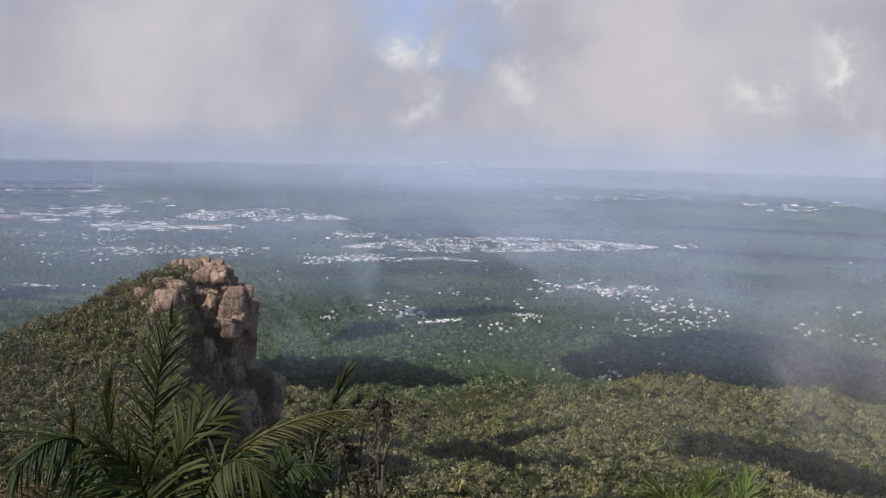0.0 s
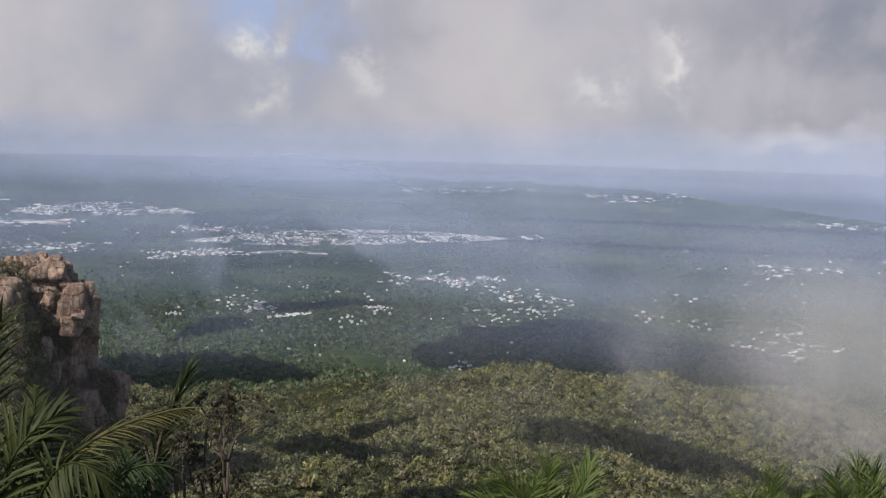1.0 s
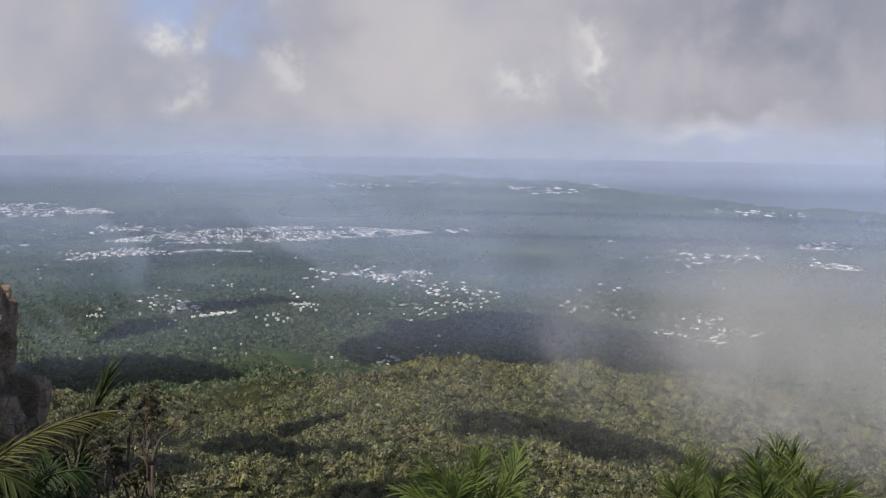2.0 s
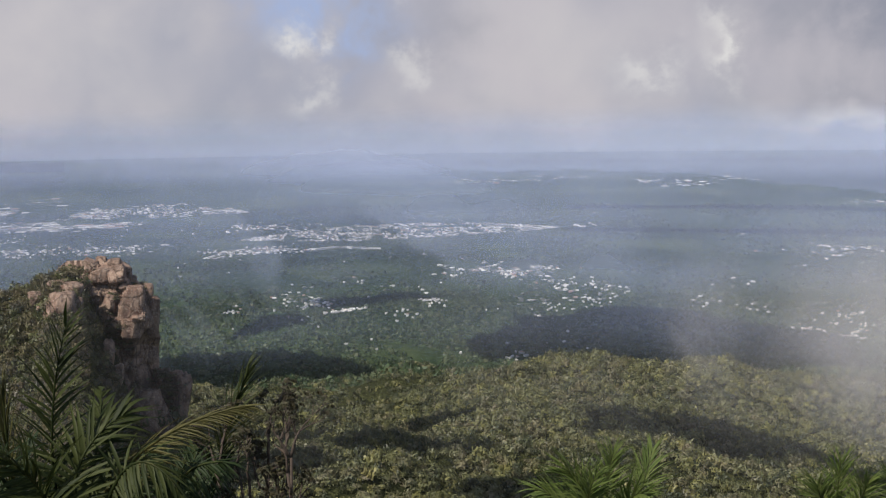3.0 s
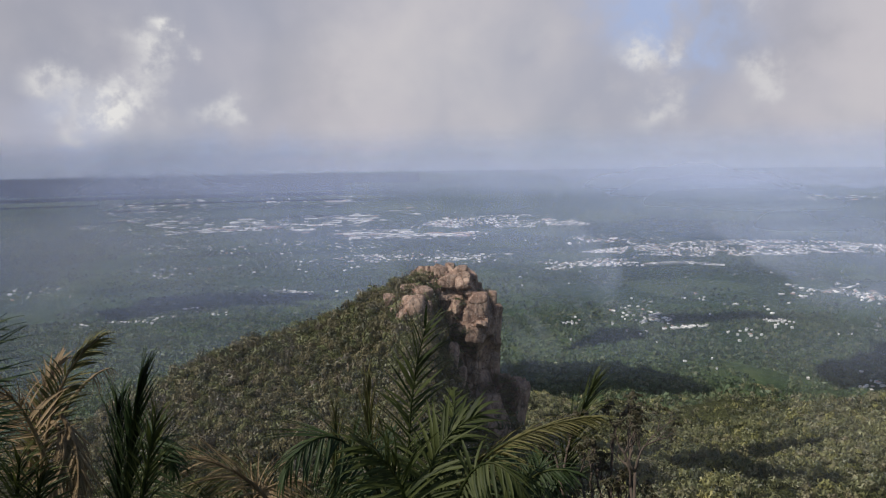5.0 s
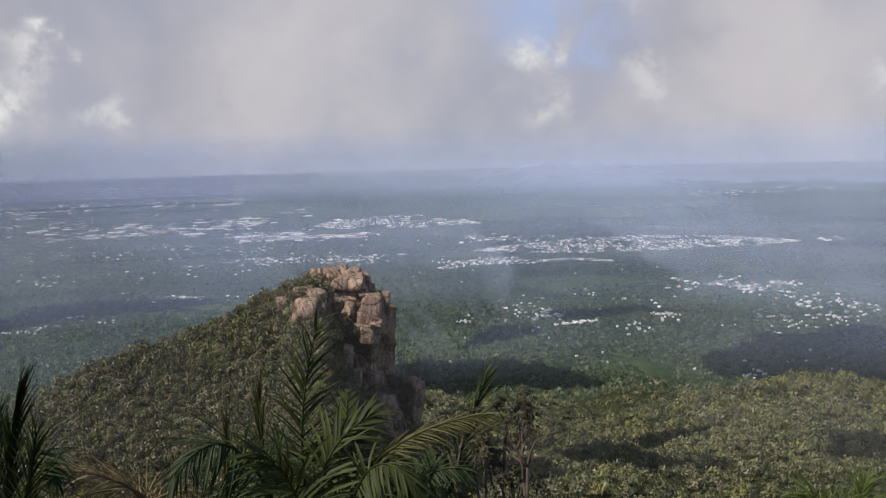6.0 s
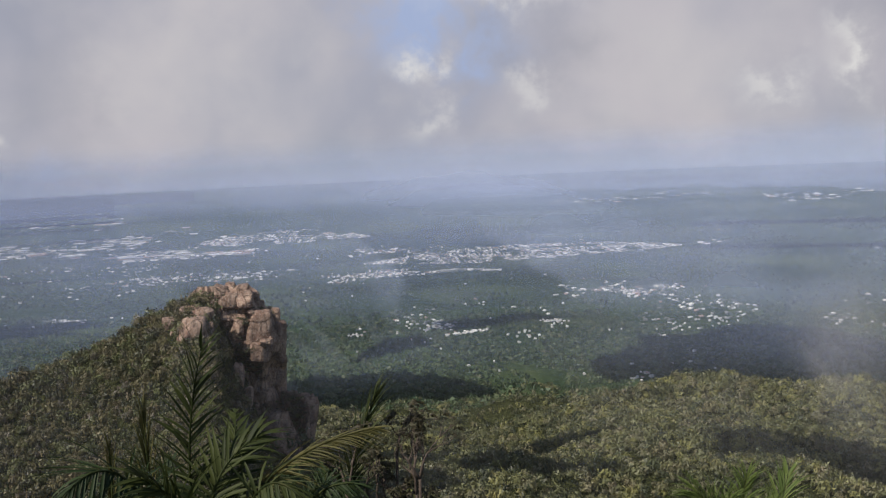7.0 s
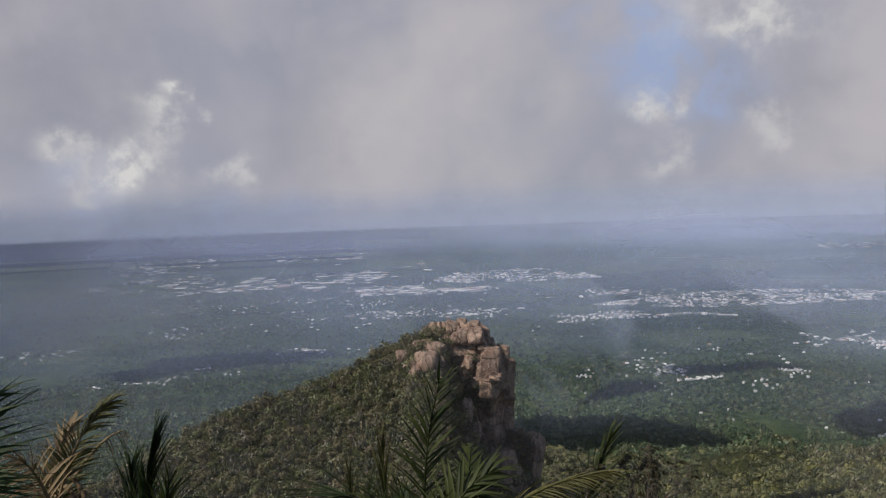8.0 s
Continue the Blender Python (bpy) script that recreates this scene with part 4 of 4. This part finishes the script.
GREEN = frond_material("palm_green", (0.010, 0.020, 0.005), (0.070, 0.082, 0.021), (0.19, 0.16, 0.055))
DEEP = frond_material("palm_deep_green", (0.012, 0.026, 0.009), (0.046, 0.068, 0.022), (0.14, 0.13, 0.05))
GOLD = frond_material("palm_yellowing", (0.045, 0.046, 0.014), (0.14, 0.125, 0.042), (0.20, 0.145, 0.068), dry_share=0.6)
DEAD = frond_material("palm_withered", (0.10, 0.066, 0.034), (0.29, 0.21, 0.115), (0.08, 0.055, 0.04), 0.2, 0.7)
BRIGHT = frond_material("palm_bright_green", (0.045, 0.078, 0.015), (0.165, 0.205, 0.055), (0.24, 0.22, 0.08))
BARK = bark_material("grey_brown_bark", (0.07, 0.05, 0.035), (0.18, 0.135, 0.10))
DARK_BARK = bark_material("dark_twig_bark", (0.028, 0.020, 0.015), (0.095, 0.068, 0.050))
LEAFLETS = {}


def leaflet_mesh(mat, bend):
    """A folded, pointed blade of length 1 along y that bends down."""
    key = (mat.name, bend)
    if key not in LEAFLETS:
        verts, faces = [], []
        for i in range(7):
            t = i / 6
            w = 0.5 * (0.35 + 0.65 * math.sin(math.pi * min(1, t * 1.15 + 0.12)) ** 0.8) * (1 - t ** 3) + 0.01
            y, z = t - 0.25 * bend * t ** 3, -bend * t ** 2.2
            verts += [(-w, y, z + 0.0), (0, y, z - 0.012), (w, y, z + 0.0)]
            if i:
                a = 3 * i
                faces += [(a - 3, a - 2, a + 1, a), (a - 2, a - 1, a + 2, a + 1)]
        me = bpy.data.meshes.new("leaflet")
        me.from_pydata(verts, [], faces)
        me.materials.append(mat)
        me.polygons.foreach_set("use_smooth", np.full(len(faces), True))
        LEAFLETS[key] = me
    return LEAFLETS[key]


def tube(bm, points, radii, sides=6):
    rings = []
    for i, p in enumerate(points):
        d = (points[min(i + 1, len(points) - 1)] - points[max(i - 1, 0)]).normalized()
        a = d.orthogonal().normalized()
        c = d.cross(a)
        rings.append([bm.verts.new(p + (a * math.cos(q) + c * math.sin(q)) * radii[i]) for q in (2 * math.pi * k / sides for k in range(sides))])
    for lo, hi in zip(rings, rings[1:]):
        for k in range(sides):
            bm.faces.new((lo[k], lo[(k + 1) % sides], hi[(k + 1) % sides], hi[k]))
    bm.faces.new(rings[-1])
    bm.faces.new(rings[0][::-1])
    for f in bm.faces:
        f.smooth = True


def frond(palm, bearings, pairs, length, width, mat, sweep=0.75, bend=0.35, sag=0.15, lean=0.3, start=0.15, stalk=GREEN, rng=random):
    """A feather leaf: a bent midrib through three places, with leaflets down both sides."""
    a, m, c = [at(*q) - palm.location for q in bearings]
    ctrl = m * 2 - (a + c) * 0.5
    pts = [a * (1 - t) ** 2 + ctrl * 2 * t * (1 - t) + c * t * t for t in (k / 14 for k in range(15))]
    bm = bmesh.new()
    tube(bm, pts, [0.012 * (1 - 0.85 * k / 14) + 0.0012 for k in range(15)])
    rib = part("frond", bm, stalk, palm)
    span = (c - a).length
    for k in range(pairs):
        t = start + (1 - start) * (k + rng.uniform(-0.3, 0.3)) / (pairs - 1)
        t = max(0.05, min(0.995, t))
        p = a * (1 - t) ** 2 + ctrl * 2 * t * (1 - t) + c * t * t
        along = ((ctrl - a) * (1 - t) + (c - ctrl) * t).normalized()
        view = -(p + palm.location).normalized()
        face = (view + Vector((0, 0, lean))).normalized()
        side = along.cross(face).normalized()
        face = side.cross(along).normalized()
        size = length * (0.45 + 0.75 * math.sin(math.pi * (0.18 + 0.74 * t)) ** 0.9) * rng.uniform(0.8, 1.15)
        for s in (1, -1):
            if rng.random() < 0.05:
                continue
            y = side * s * (1.0 - 0.5 * t) + along * (sweep + 0.9 * t ** 2) + face * rng.uniform(-0.1, 0.35) + Vector((0, 0, -sag)) + Vector((rng.gauss(0, 0.14), rng.gauss(0, 0.14), rng.gauss(0, 0.14)))
            y.normalize()
            down = Vector((0, 0, -1)) - y * y.dot(Vector((0, 0, -1)))
            z = (-down.normalized() * 0.75 + face * 0.7) if down.length > 0.05 else face
            x = y.cross(z).normalized()
            z = x.cross(y)
            ob = new("leaflet", leaflet_mesh(mat, rng.choice((bend * 0.4, bend, bend * 1.5))))
            ob.parent = rib
            w = width * rng.uniform(0.5, 0.85)
            ob.matrix_basis = Matrix(((x.x * w, y.x * size, z.x * size, p.x), (x.y * w, y.y * size, z.y * size, p.y), (x.z * w, y.z * size, z.z * size, p.z), (0, 0, 0, 1)))
    return rib


def palm(az, r, crown_el, label):
    ob = new("palm")
    foot = at(az, crown_el, r)
    z = float(land(np.array([foot.x]), np.array([foot.y]))[0])
    ob.location = (foot.x, foot.y, z - 0.05)
    top = Vector((0, 0, foot.z - z + 0.05))
    bm = bmesh.new()
    n = 14
    tube(bm, [top * (k / n) + Vector((0.02 * math.sin(k), 0.02 * math.cos(1.7 * k), 0)) for k in range(n + 1)], [0.085 - 0.03 * k / n + (0.006 if k % 2 else 0) for k in range(n + 1)], 10)
    part("trunk", bm, BARK, ob)
    return tagged(ob, label, "palm", group="palms below the lookout")


rng = random.Random(7)
a = palm(14.6, 6.6, -20.4, "green mountain palm with arching and yellowing fronds")
frond(a, ((15.19, -19.86, 6.61), (15.43, -14.95, 6.51), (14.35, -9.59, 6.41)), 34, 0.30, 0.030, GREEN, 0.7, 0.25, 0.05, 0.2, rng=rng)
frond(a, ((14.42, -19.89, 6.61), (13.32, -15.92, 6.61), (12.87, -12.99, 6.9)), 24, 0.26, 0.028, GREEN, 0.7, 0.5, 0.15, rng=rng)
frond(a, ((13.77, -19.07, 6.51), (10.57, -16.01, 6.2), (5.59, -14.49, 6.0)), 62, 0.25, 0.017, GOLD, 2.3, 0.5, 0.45, 0.5, stalk=GOLD, rng=rng)
frond(a, ((7.9, -20.07, 6.9), (6.87, -16.37, 6.9), (5.37, -12.82, 6.9)), 26, 0.30, 0.024, GREEN, 1.9, 0.25, -0.1, rng=rng)
frond(a, ((17.42, -18.88, 6.31), (17.57, -15.71, 6.31), (17.59, -12.42, 6.31)), 16, 0.26, 0.022, GOLD, 4.5, 0.05, -0.3, rng=rng)
frond(a, ((16.61, -19.78, 6.21), (19.16, -15.31, 6.01), (22.27, -16.53, 5.81)), 36, 0.32, 0.024, DEEP, 0.5, 0.4, 0.75, 0.8, rng=rng)
frond(a, ((16.28, -19.8, 6.41), (17.96, -16.55, 6.61), (20.34, -15.81, 7.01)), 28, 0.28, 0.024, DEEP, 0.7, 0.4, 0.4, 0.6, rng=rng)
frond(a, ((13.51, -19.93, 6.31), (11.54, -16.85, 6.0), (9.15, -18.64, 5.8)), 30, 0.30, 0.026, GREEN, 0.6, 0.45, 0.7, 0.8, rng=rng)
frond(a, ((15.7, -20.11, 6.11), (16.21, -17.52, 5.81), (17.98, -15.68, 5.61)), 28, 0.34, 0.034, GREEN, 0.8, 0.4, 0.1, rng=rng)
frond(a, ((14.14, -20.19, 6.31), (14.3, -16.75, 6.21), (11.73, -14.22, 6.3)), 28, 0.34, 0.036, GREEN, 0.8, 0.5, 0.2, rng=rng)
frond(a, ((19.92, -18.71, 6.41), (19.5, -16.45, 6.41), (19.43, -13.98, 6.41)), 12, 0.2, 0.020, GOLD, 4.5, 0.05, -0.3, rng=rng)
frond(a, ((10.08, -20.04, 6.6), (9.08, -17.78, 6.5), (6.92, -17.23, 6.4)), 28, 0.30, 0.024, DEEP, 0.6, 0.5, 0.7, 0.7, rng=rng)
frond(a, ((12.8, -20.4, 6.9), (11.4, -18.0, 7.0), (10.2, -16.4, 7.2)), 24, 0.30, 0.026, DEEP, 0.7, 0.4, 0.3, rng=rng)
frond(a, ((16.8, -20.4, 6.9), (17.8, -18.2, 7.0), (19.6, -17.6, 7.1)), 26, 0.30, 0.026, DEEP, 0.7, 0.5, 0.5, rng=rng)
for k in range(9):
    z0 = 8.5 + 1.35 * k
    lean = rng.uniform(-1.6, 1.6)
    top = rng.uniform(-17.6, -15.2)
    frond(a, ((z0, -21.2, 6.7), (z0 + lean * 0.3, (top - 21.2) / 2, 6.75), (z0 + lean, top, 6.8 + rng.uniform(-0.2, 0.3))), 18, 0.3, 0.022, rng.choice((DEEP, DEEP, GREEN)), rng.uniform(1.2, 3.2), 0.35, rng.uniform(0.0, 0.4), 0.3, rng=rng)
a = palm(25.0, 6.1, -19.6, "low palm with straw-coloured withered fronds")
frond(a, ((22.97, -18.46, 6.01), (25.23, -16.26, 5.91), (28.39, -15.42, 5.82)), 36, 0.22, 0.012, DEAD, 1.4, 0.4, 0.2, 0.4, stalk=DEAD, rng=rng)
frond(a, ((21.76, -18.7, 6.21), (24.37, -16.91, 6.11), (27.32, -16.89, 6.02)), 32, 0.24, 0.012, GOLD, 1.2, 0.5, 0.5, 0.4, stalk=DEAD, rng=rng)
frond(a, ((24.8, -19.4, 6.1), (23.6, -17.6, 6.0), (21.4, -17.3, 6.0)), 30, 0.24, 0.014, DEAD, 0.9, 0.5, 0.5, 0.4, stalk=DEAD, rng=rng)
frond(a, ((25.2, -19.4, 6.1), (26.5, -18.0, 6.0), (28.6, -17.8, 5.9)), 28, 0.24, 0.016, DEEP, 0.9, 0.4, 0.4, 0.4, rng=rng)
a = palm(34.6, 5.6, -18.6, "half-dead palm with brown withered fronds and a bent stalk")
frond(a, ((34.98, -17.78, 5.62), (33.76, -12.21, 5.52), (31.51, -9.21, 5.42)), 54, 0.17, 0.022, GOLD, 0.9, 0.4, 0.1, 0.3, stalk=DEAD, rng=rng)
frond(a, ((35.5, -17.7, 5.72), (34.6, -12.94, 5.72), (33.31, -10.02, 5.82)), 50, 0.16, 0.020, DEAD, 1.0, 0.4, 0.1, 0.3, stalk=DEAD, rng=rng)
frond(a, ((33.53, -12.79, 5.62), (32.08, -11.2, 5.62), (30.85, -10.66, 5.62)), 7, 0.11, 0.010, DEAD, 0.3, 0.3, 1.6, 0.2, 0.6, stalk=DEAD, rng=rng)
frond(a, ((34.15, -15.5, 5.52), (35.13, -12.59, 5.42), (36.1, -11.37, 5.32)), 26, 0.24, 0.018, DEAD, 0.8, 0.5, 0.3, 0.3, stalk=DEAD, rng=rng)
frond(a, ((33.92, -13.0, 5.52), (33.43, -14.6, 5.42), (34.68, -17.03, 5.32)), 44, 0.24, 0.016, DEAD, 0.7, 0.5, 0.9, 0.2, stalk=DEAD, rng=rng)
frond(a, ((33.57, -12.6, 5.52), (32.85, -14.55, 5.42), (33.06, -17.27, 5.32)), 44, 0.22, 0.016, DEAD, 0.7, 0.5, 0.9, 0.2, stalk=DEAD, rng=rng)
frond(a, ((36.14, -18.39, 5.02), (35.85, -16.3, 4.92), (35.6, -14.58, 4.82)), 22, 0.22, 0.020, GREEN, 1.5, 0.3, 0.0, rng=rng)
frond(a, ((35.09, -18.57, 5.02), (34.95, -16.71, 4.92), (34.46, -15.43, 4.82)), 20, 0.2, 0.020, GREEN, 1.5, 0.3, 0.0, rng=rng)
a = palm(39.9, 5.2, -18.4, "dark green palm with upright fronds on the slope")
frond(a, ((39.8, -17.52, 5.22), (38.6, -12.35, 5.02), (37.3, -8.2, 4.92)), 34, 0.3, 0.028, DEEP, 0.7, 0.35, 0.3, 0.3, rng=rng)
frond(a, ((40.0, -17.6, 5.22), (39.2, -14.0, 5.02), (38.0, -11.8, 4.92)), 30, 0.3, 0.028, DEEP, 0.6, 0.35, 0.4, 0.3, rng=rng)
a = palm(30.6, 5.1, -19.6, "young palm with dark green upright folded fronds")
frond(a, ((30.82, -18.67, 5.02), (30.28, -14.87, 4.92), (29.48, -11.32, 4.82)), 34, 0.24, 0.034, DEEP, 4.0, 0.12, -0.2, 0.1, 0.1, rng=rng)
frond(a, ((31.0, -18.9, 5.1), (30.9, -15.6, 5.0), (30.7, -12.6, 4.95)), 28, 0.22, 0.034, DEEP, 4.0, 0.12, -0.2, 0.1, 0.1, rng=rng)
frond(a, ((30.1, -18.77, 5.22), (29.0, -14.6, 5.22), (28.1, -15.92, 5.22)), 32, 0.2, 0.018, DEEP, 0.5, 0.3, 0.6, 0.6, rng=rng)
frond(a, ((30.3, -18.9, 5.0), (29.5, -15.9, 4.9), (28.9, -13.4, 4.8)), 26, 0.22, 0.020, GREEN, 2.2, 0.2, -0.1, 0.1, rng=rng)
a = palm(-13.9, 10.0, -22.6, "bright green palm crown rising from the slope")
for q in (((-13.92, -22.3, 10.01), (-13.82, -20.04, 10.01), (-14.17, -17.74, 10.01)), ((-14.55, -22.3, 10.01), (-15.52, -20.04, 10.01), (-16.27, -17.59, 10.21)), ((-13.61, -22.3, 10.01), (-12.58, -19.75, 9.8), (-11.53, -18.58, 9.7)),
          ((-14.24, -22.3, 10.01), (-14.91, -20.32, 9.61), (-15.85, -19.75, 9.31)), ((-13.45, -22.3, 10.01), (-12.09, -20.6, 10.0), (-9.93, -19.56, 10.0)), ((-12.99, -22.3, 9.8), (-12.72, -20.6, 9.6), (-13.23, -18.89, 9.5))):
    frond(a, [(z, e + 0.1, d) for z, e, d in q], 44, 0.34, 0.026, BRIGHT, 0.9, 0.3, 0.05, 0.4, rng=rng)
a = palm(-26.2, 9.0, -22.6, "bright green palm with a rounded feathery crown")
for q in (((-25.78, -22.39, 9.01), (-25.7, -19.95, 9.01), (-25.89, -17.57, 9.01)), ((-26.07, -22.37, 9.01), (-25.19, -20.25, 8.81), (-24.75, -18.89, 8.71)), ((-26.07, -22.37, 9.01), (-26.63, -20.16, 8.81), (-27.24, -18.46, 8.71))):
    frond(a, [(z, e + 0.1, d) for z, e, d in q], 50, 0.29, 0.020, BRIGHT, 0.7, 0.2, 0.0, 0.3, 0.2, rng=rng)
a = palm(-28.8, 9.4, -22.4, "dark green palm with two raised fronds")
for q in (((-28.77, -22.14, 9.41), (-28.6, -19.73, 9.41), (-28.02, -18.13, 9.41)), ((-28.91, -22.13, 9.41), (-29.01, -19.15, 9.41), (-28.84, -17.24, 9.41))):
    frond(a, [(z, e, d) for z, e, d in q], 38, 0.28, 0.020, DEEP, 0.6, 0.35, 0.25, 0.3, rng=rng)
a = palm(-30.4, 8.8, -22.3, "tall bright green palm with feathery raised fronds")
for q in (((-30.32, -21.99, 8.81), (-30.22, -19.32, 8.81), (-29.9, -16.62, 8.81)), ((-30.46, -21.97, 8.81), (-30.82, -19.27, 8.81), (-30.64, -16.7, 8.81)), ((-30.59, -21.96, 8.81), (-31.37, -19.48, 8.62), (-31.89, -18.36, 8.52)),
          ((-30.18, -22.0, 8.81), (-29.45, -19.66, 8.61), (-29.15, -17.77, 8.51)), ((-30.87, -21.93, 8.81), (-32.18, -19.67, 8.62), (-33.49, -18.47, 8.52))):
    frond(a, [(z, e + 0.1, d) for z, e, d in q], 50, 0.29, 0.020, BRIGHT, 0.7, 0.2, 0.0, 0.3, 0.2, rng=rng)


def bare_shrub():
    """A twisted shrub: forking stems with sparse brownish leaves at the tips."""
    foot = at(4.4, -21.5, 6.8)
    z = float(land(np.array([foot.x]), np.array([foot.y]))[0])
    ob = new("shrub")
    ob.location = (foot.x, foot.y, z - 0.05)
    tagged(ob, "twisted bare brown shrub with sparse leaves at its tips", "shrub")
    g = random.Random(5)
    tips, bm = [], bmesh.new()

    def grow(p, d, length, radius, depth):
        pts = [p]
        for _ in range(5):
            w = 0.05 if depth == 4 else 0.2
            d = (d + Vector((g.gauss(0, w), g.gauss(0, w), g.gauss(0.05, 0.1)))).normalized()
            pts.append(pts[-1] + d * length / 5)
        tube(bm, pts, [radius * (1 - 0.09 * k) for k in range(6)], 6)
        if depth == 0:
            tips.append(pts[-1])
            return
        for _ in range(g.choice((2, 2, 3))):
            grow(pts[-1 - g.choice((0, 0, 1))], (d + Vector((g.gauss(0, 0.42), g.gauss(0, 0.42), g.gauss(0.25, 0.25)))).normalized(), min(0.17, length * g.uniform(0.5, 0.8)), radius * 0.62, depth - 1)

    low = foot.z - z + 0.1
    for k in range(9):
        s = Vector((g.uniform(-0.17, 0.17), g.uniform(-0.06, 0.06), 0))
        grow(s, Vector((s.x * 0.3, s.y, 1)).normalized(), low * 1.15 + g.uniform(0.15, 0.45), 0.017, 4)
    part("stem", bm, DARK_BARK, ob)
    leaves = [clump(10, 90 + k, 0.6, 1.0, 3) for k in range(3)]
    verts = np.concatenate([leaves[k % 3].reshape(-1, 3) * g.uniform(0.02, 0.036) + np.array(p) for k, p in enumerate(tips)])
    leaf = mesh_object("leaves", verts, np.arange(len(verts)).reshape(-1, 3), (DRYLEAF,), parent=ob)
    leaf["kind"] = "stuff"


DRYLEAF = leaf_material("brownish_leaves", (0.030, 0.026, 0.013), (0.075, 0.062, 0.028), (0.06, 0.075, 0.025), 0.5, 3.0)
bare_shrub()
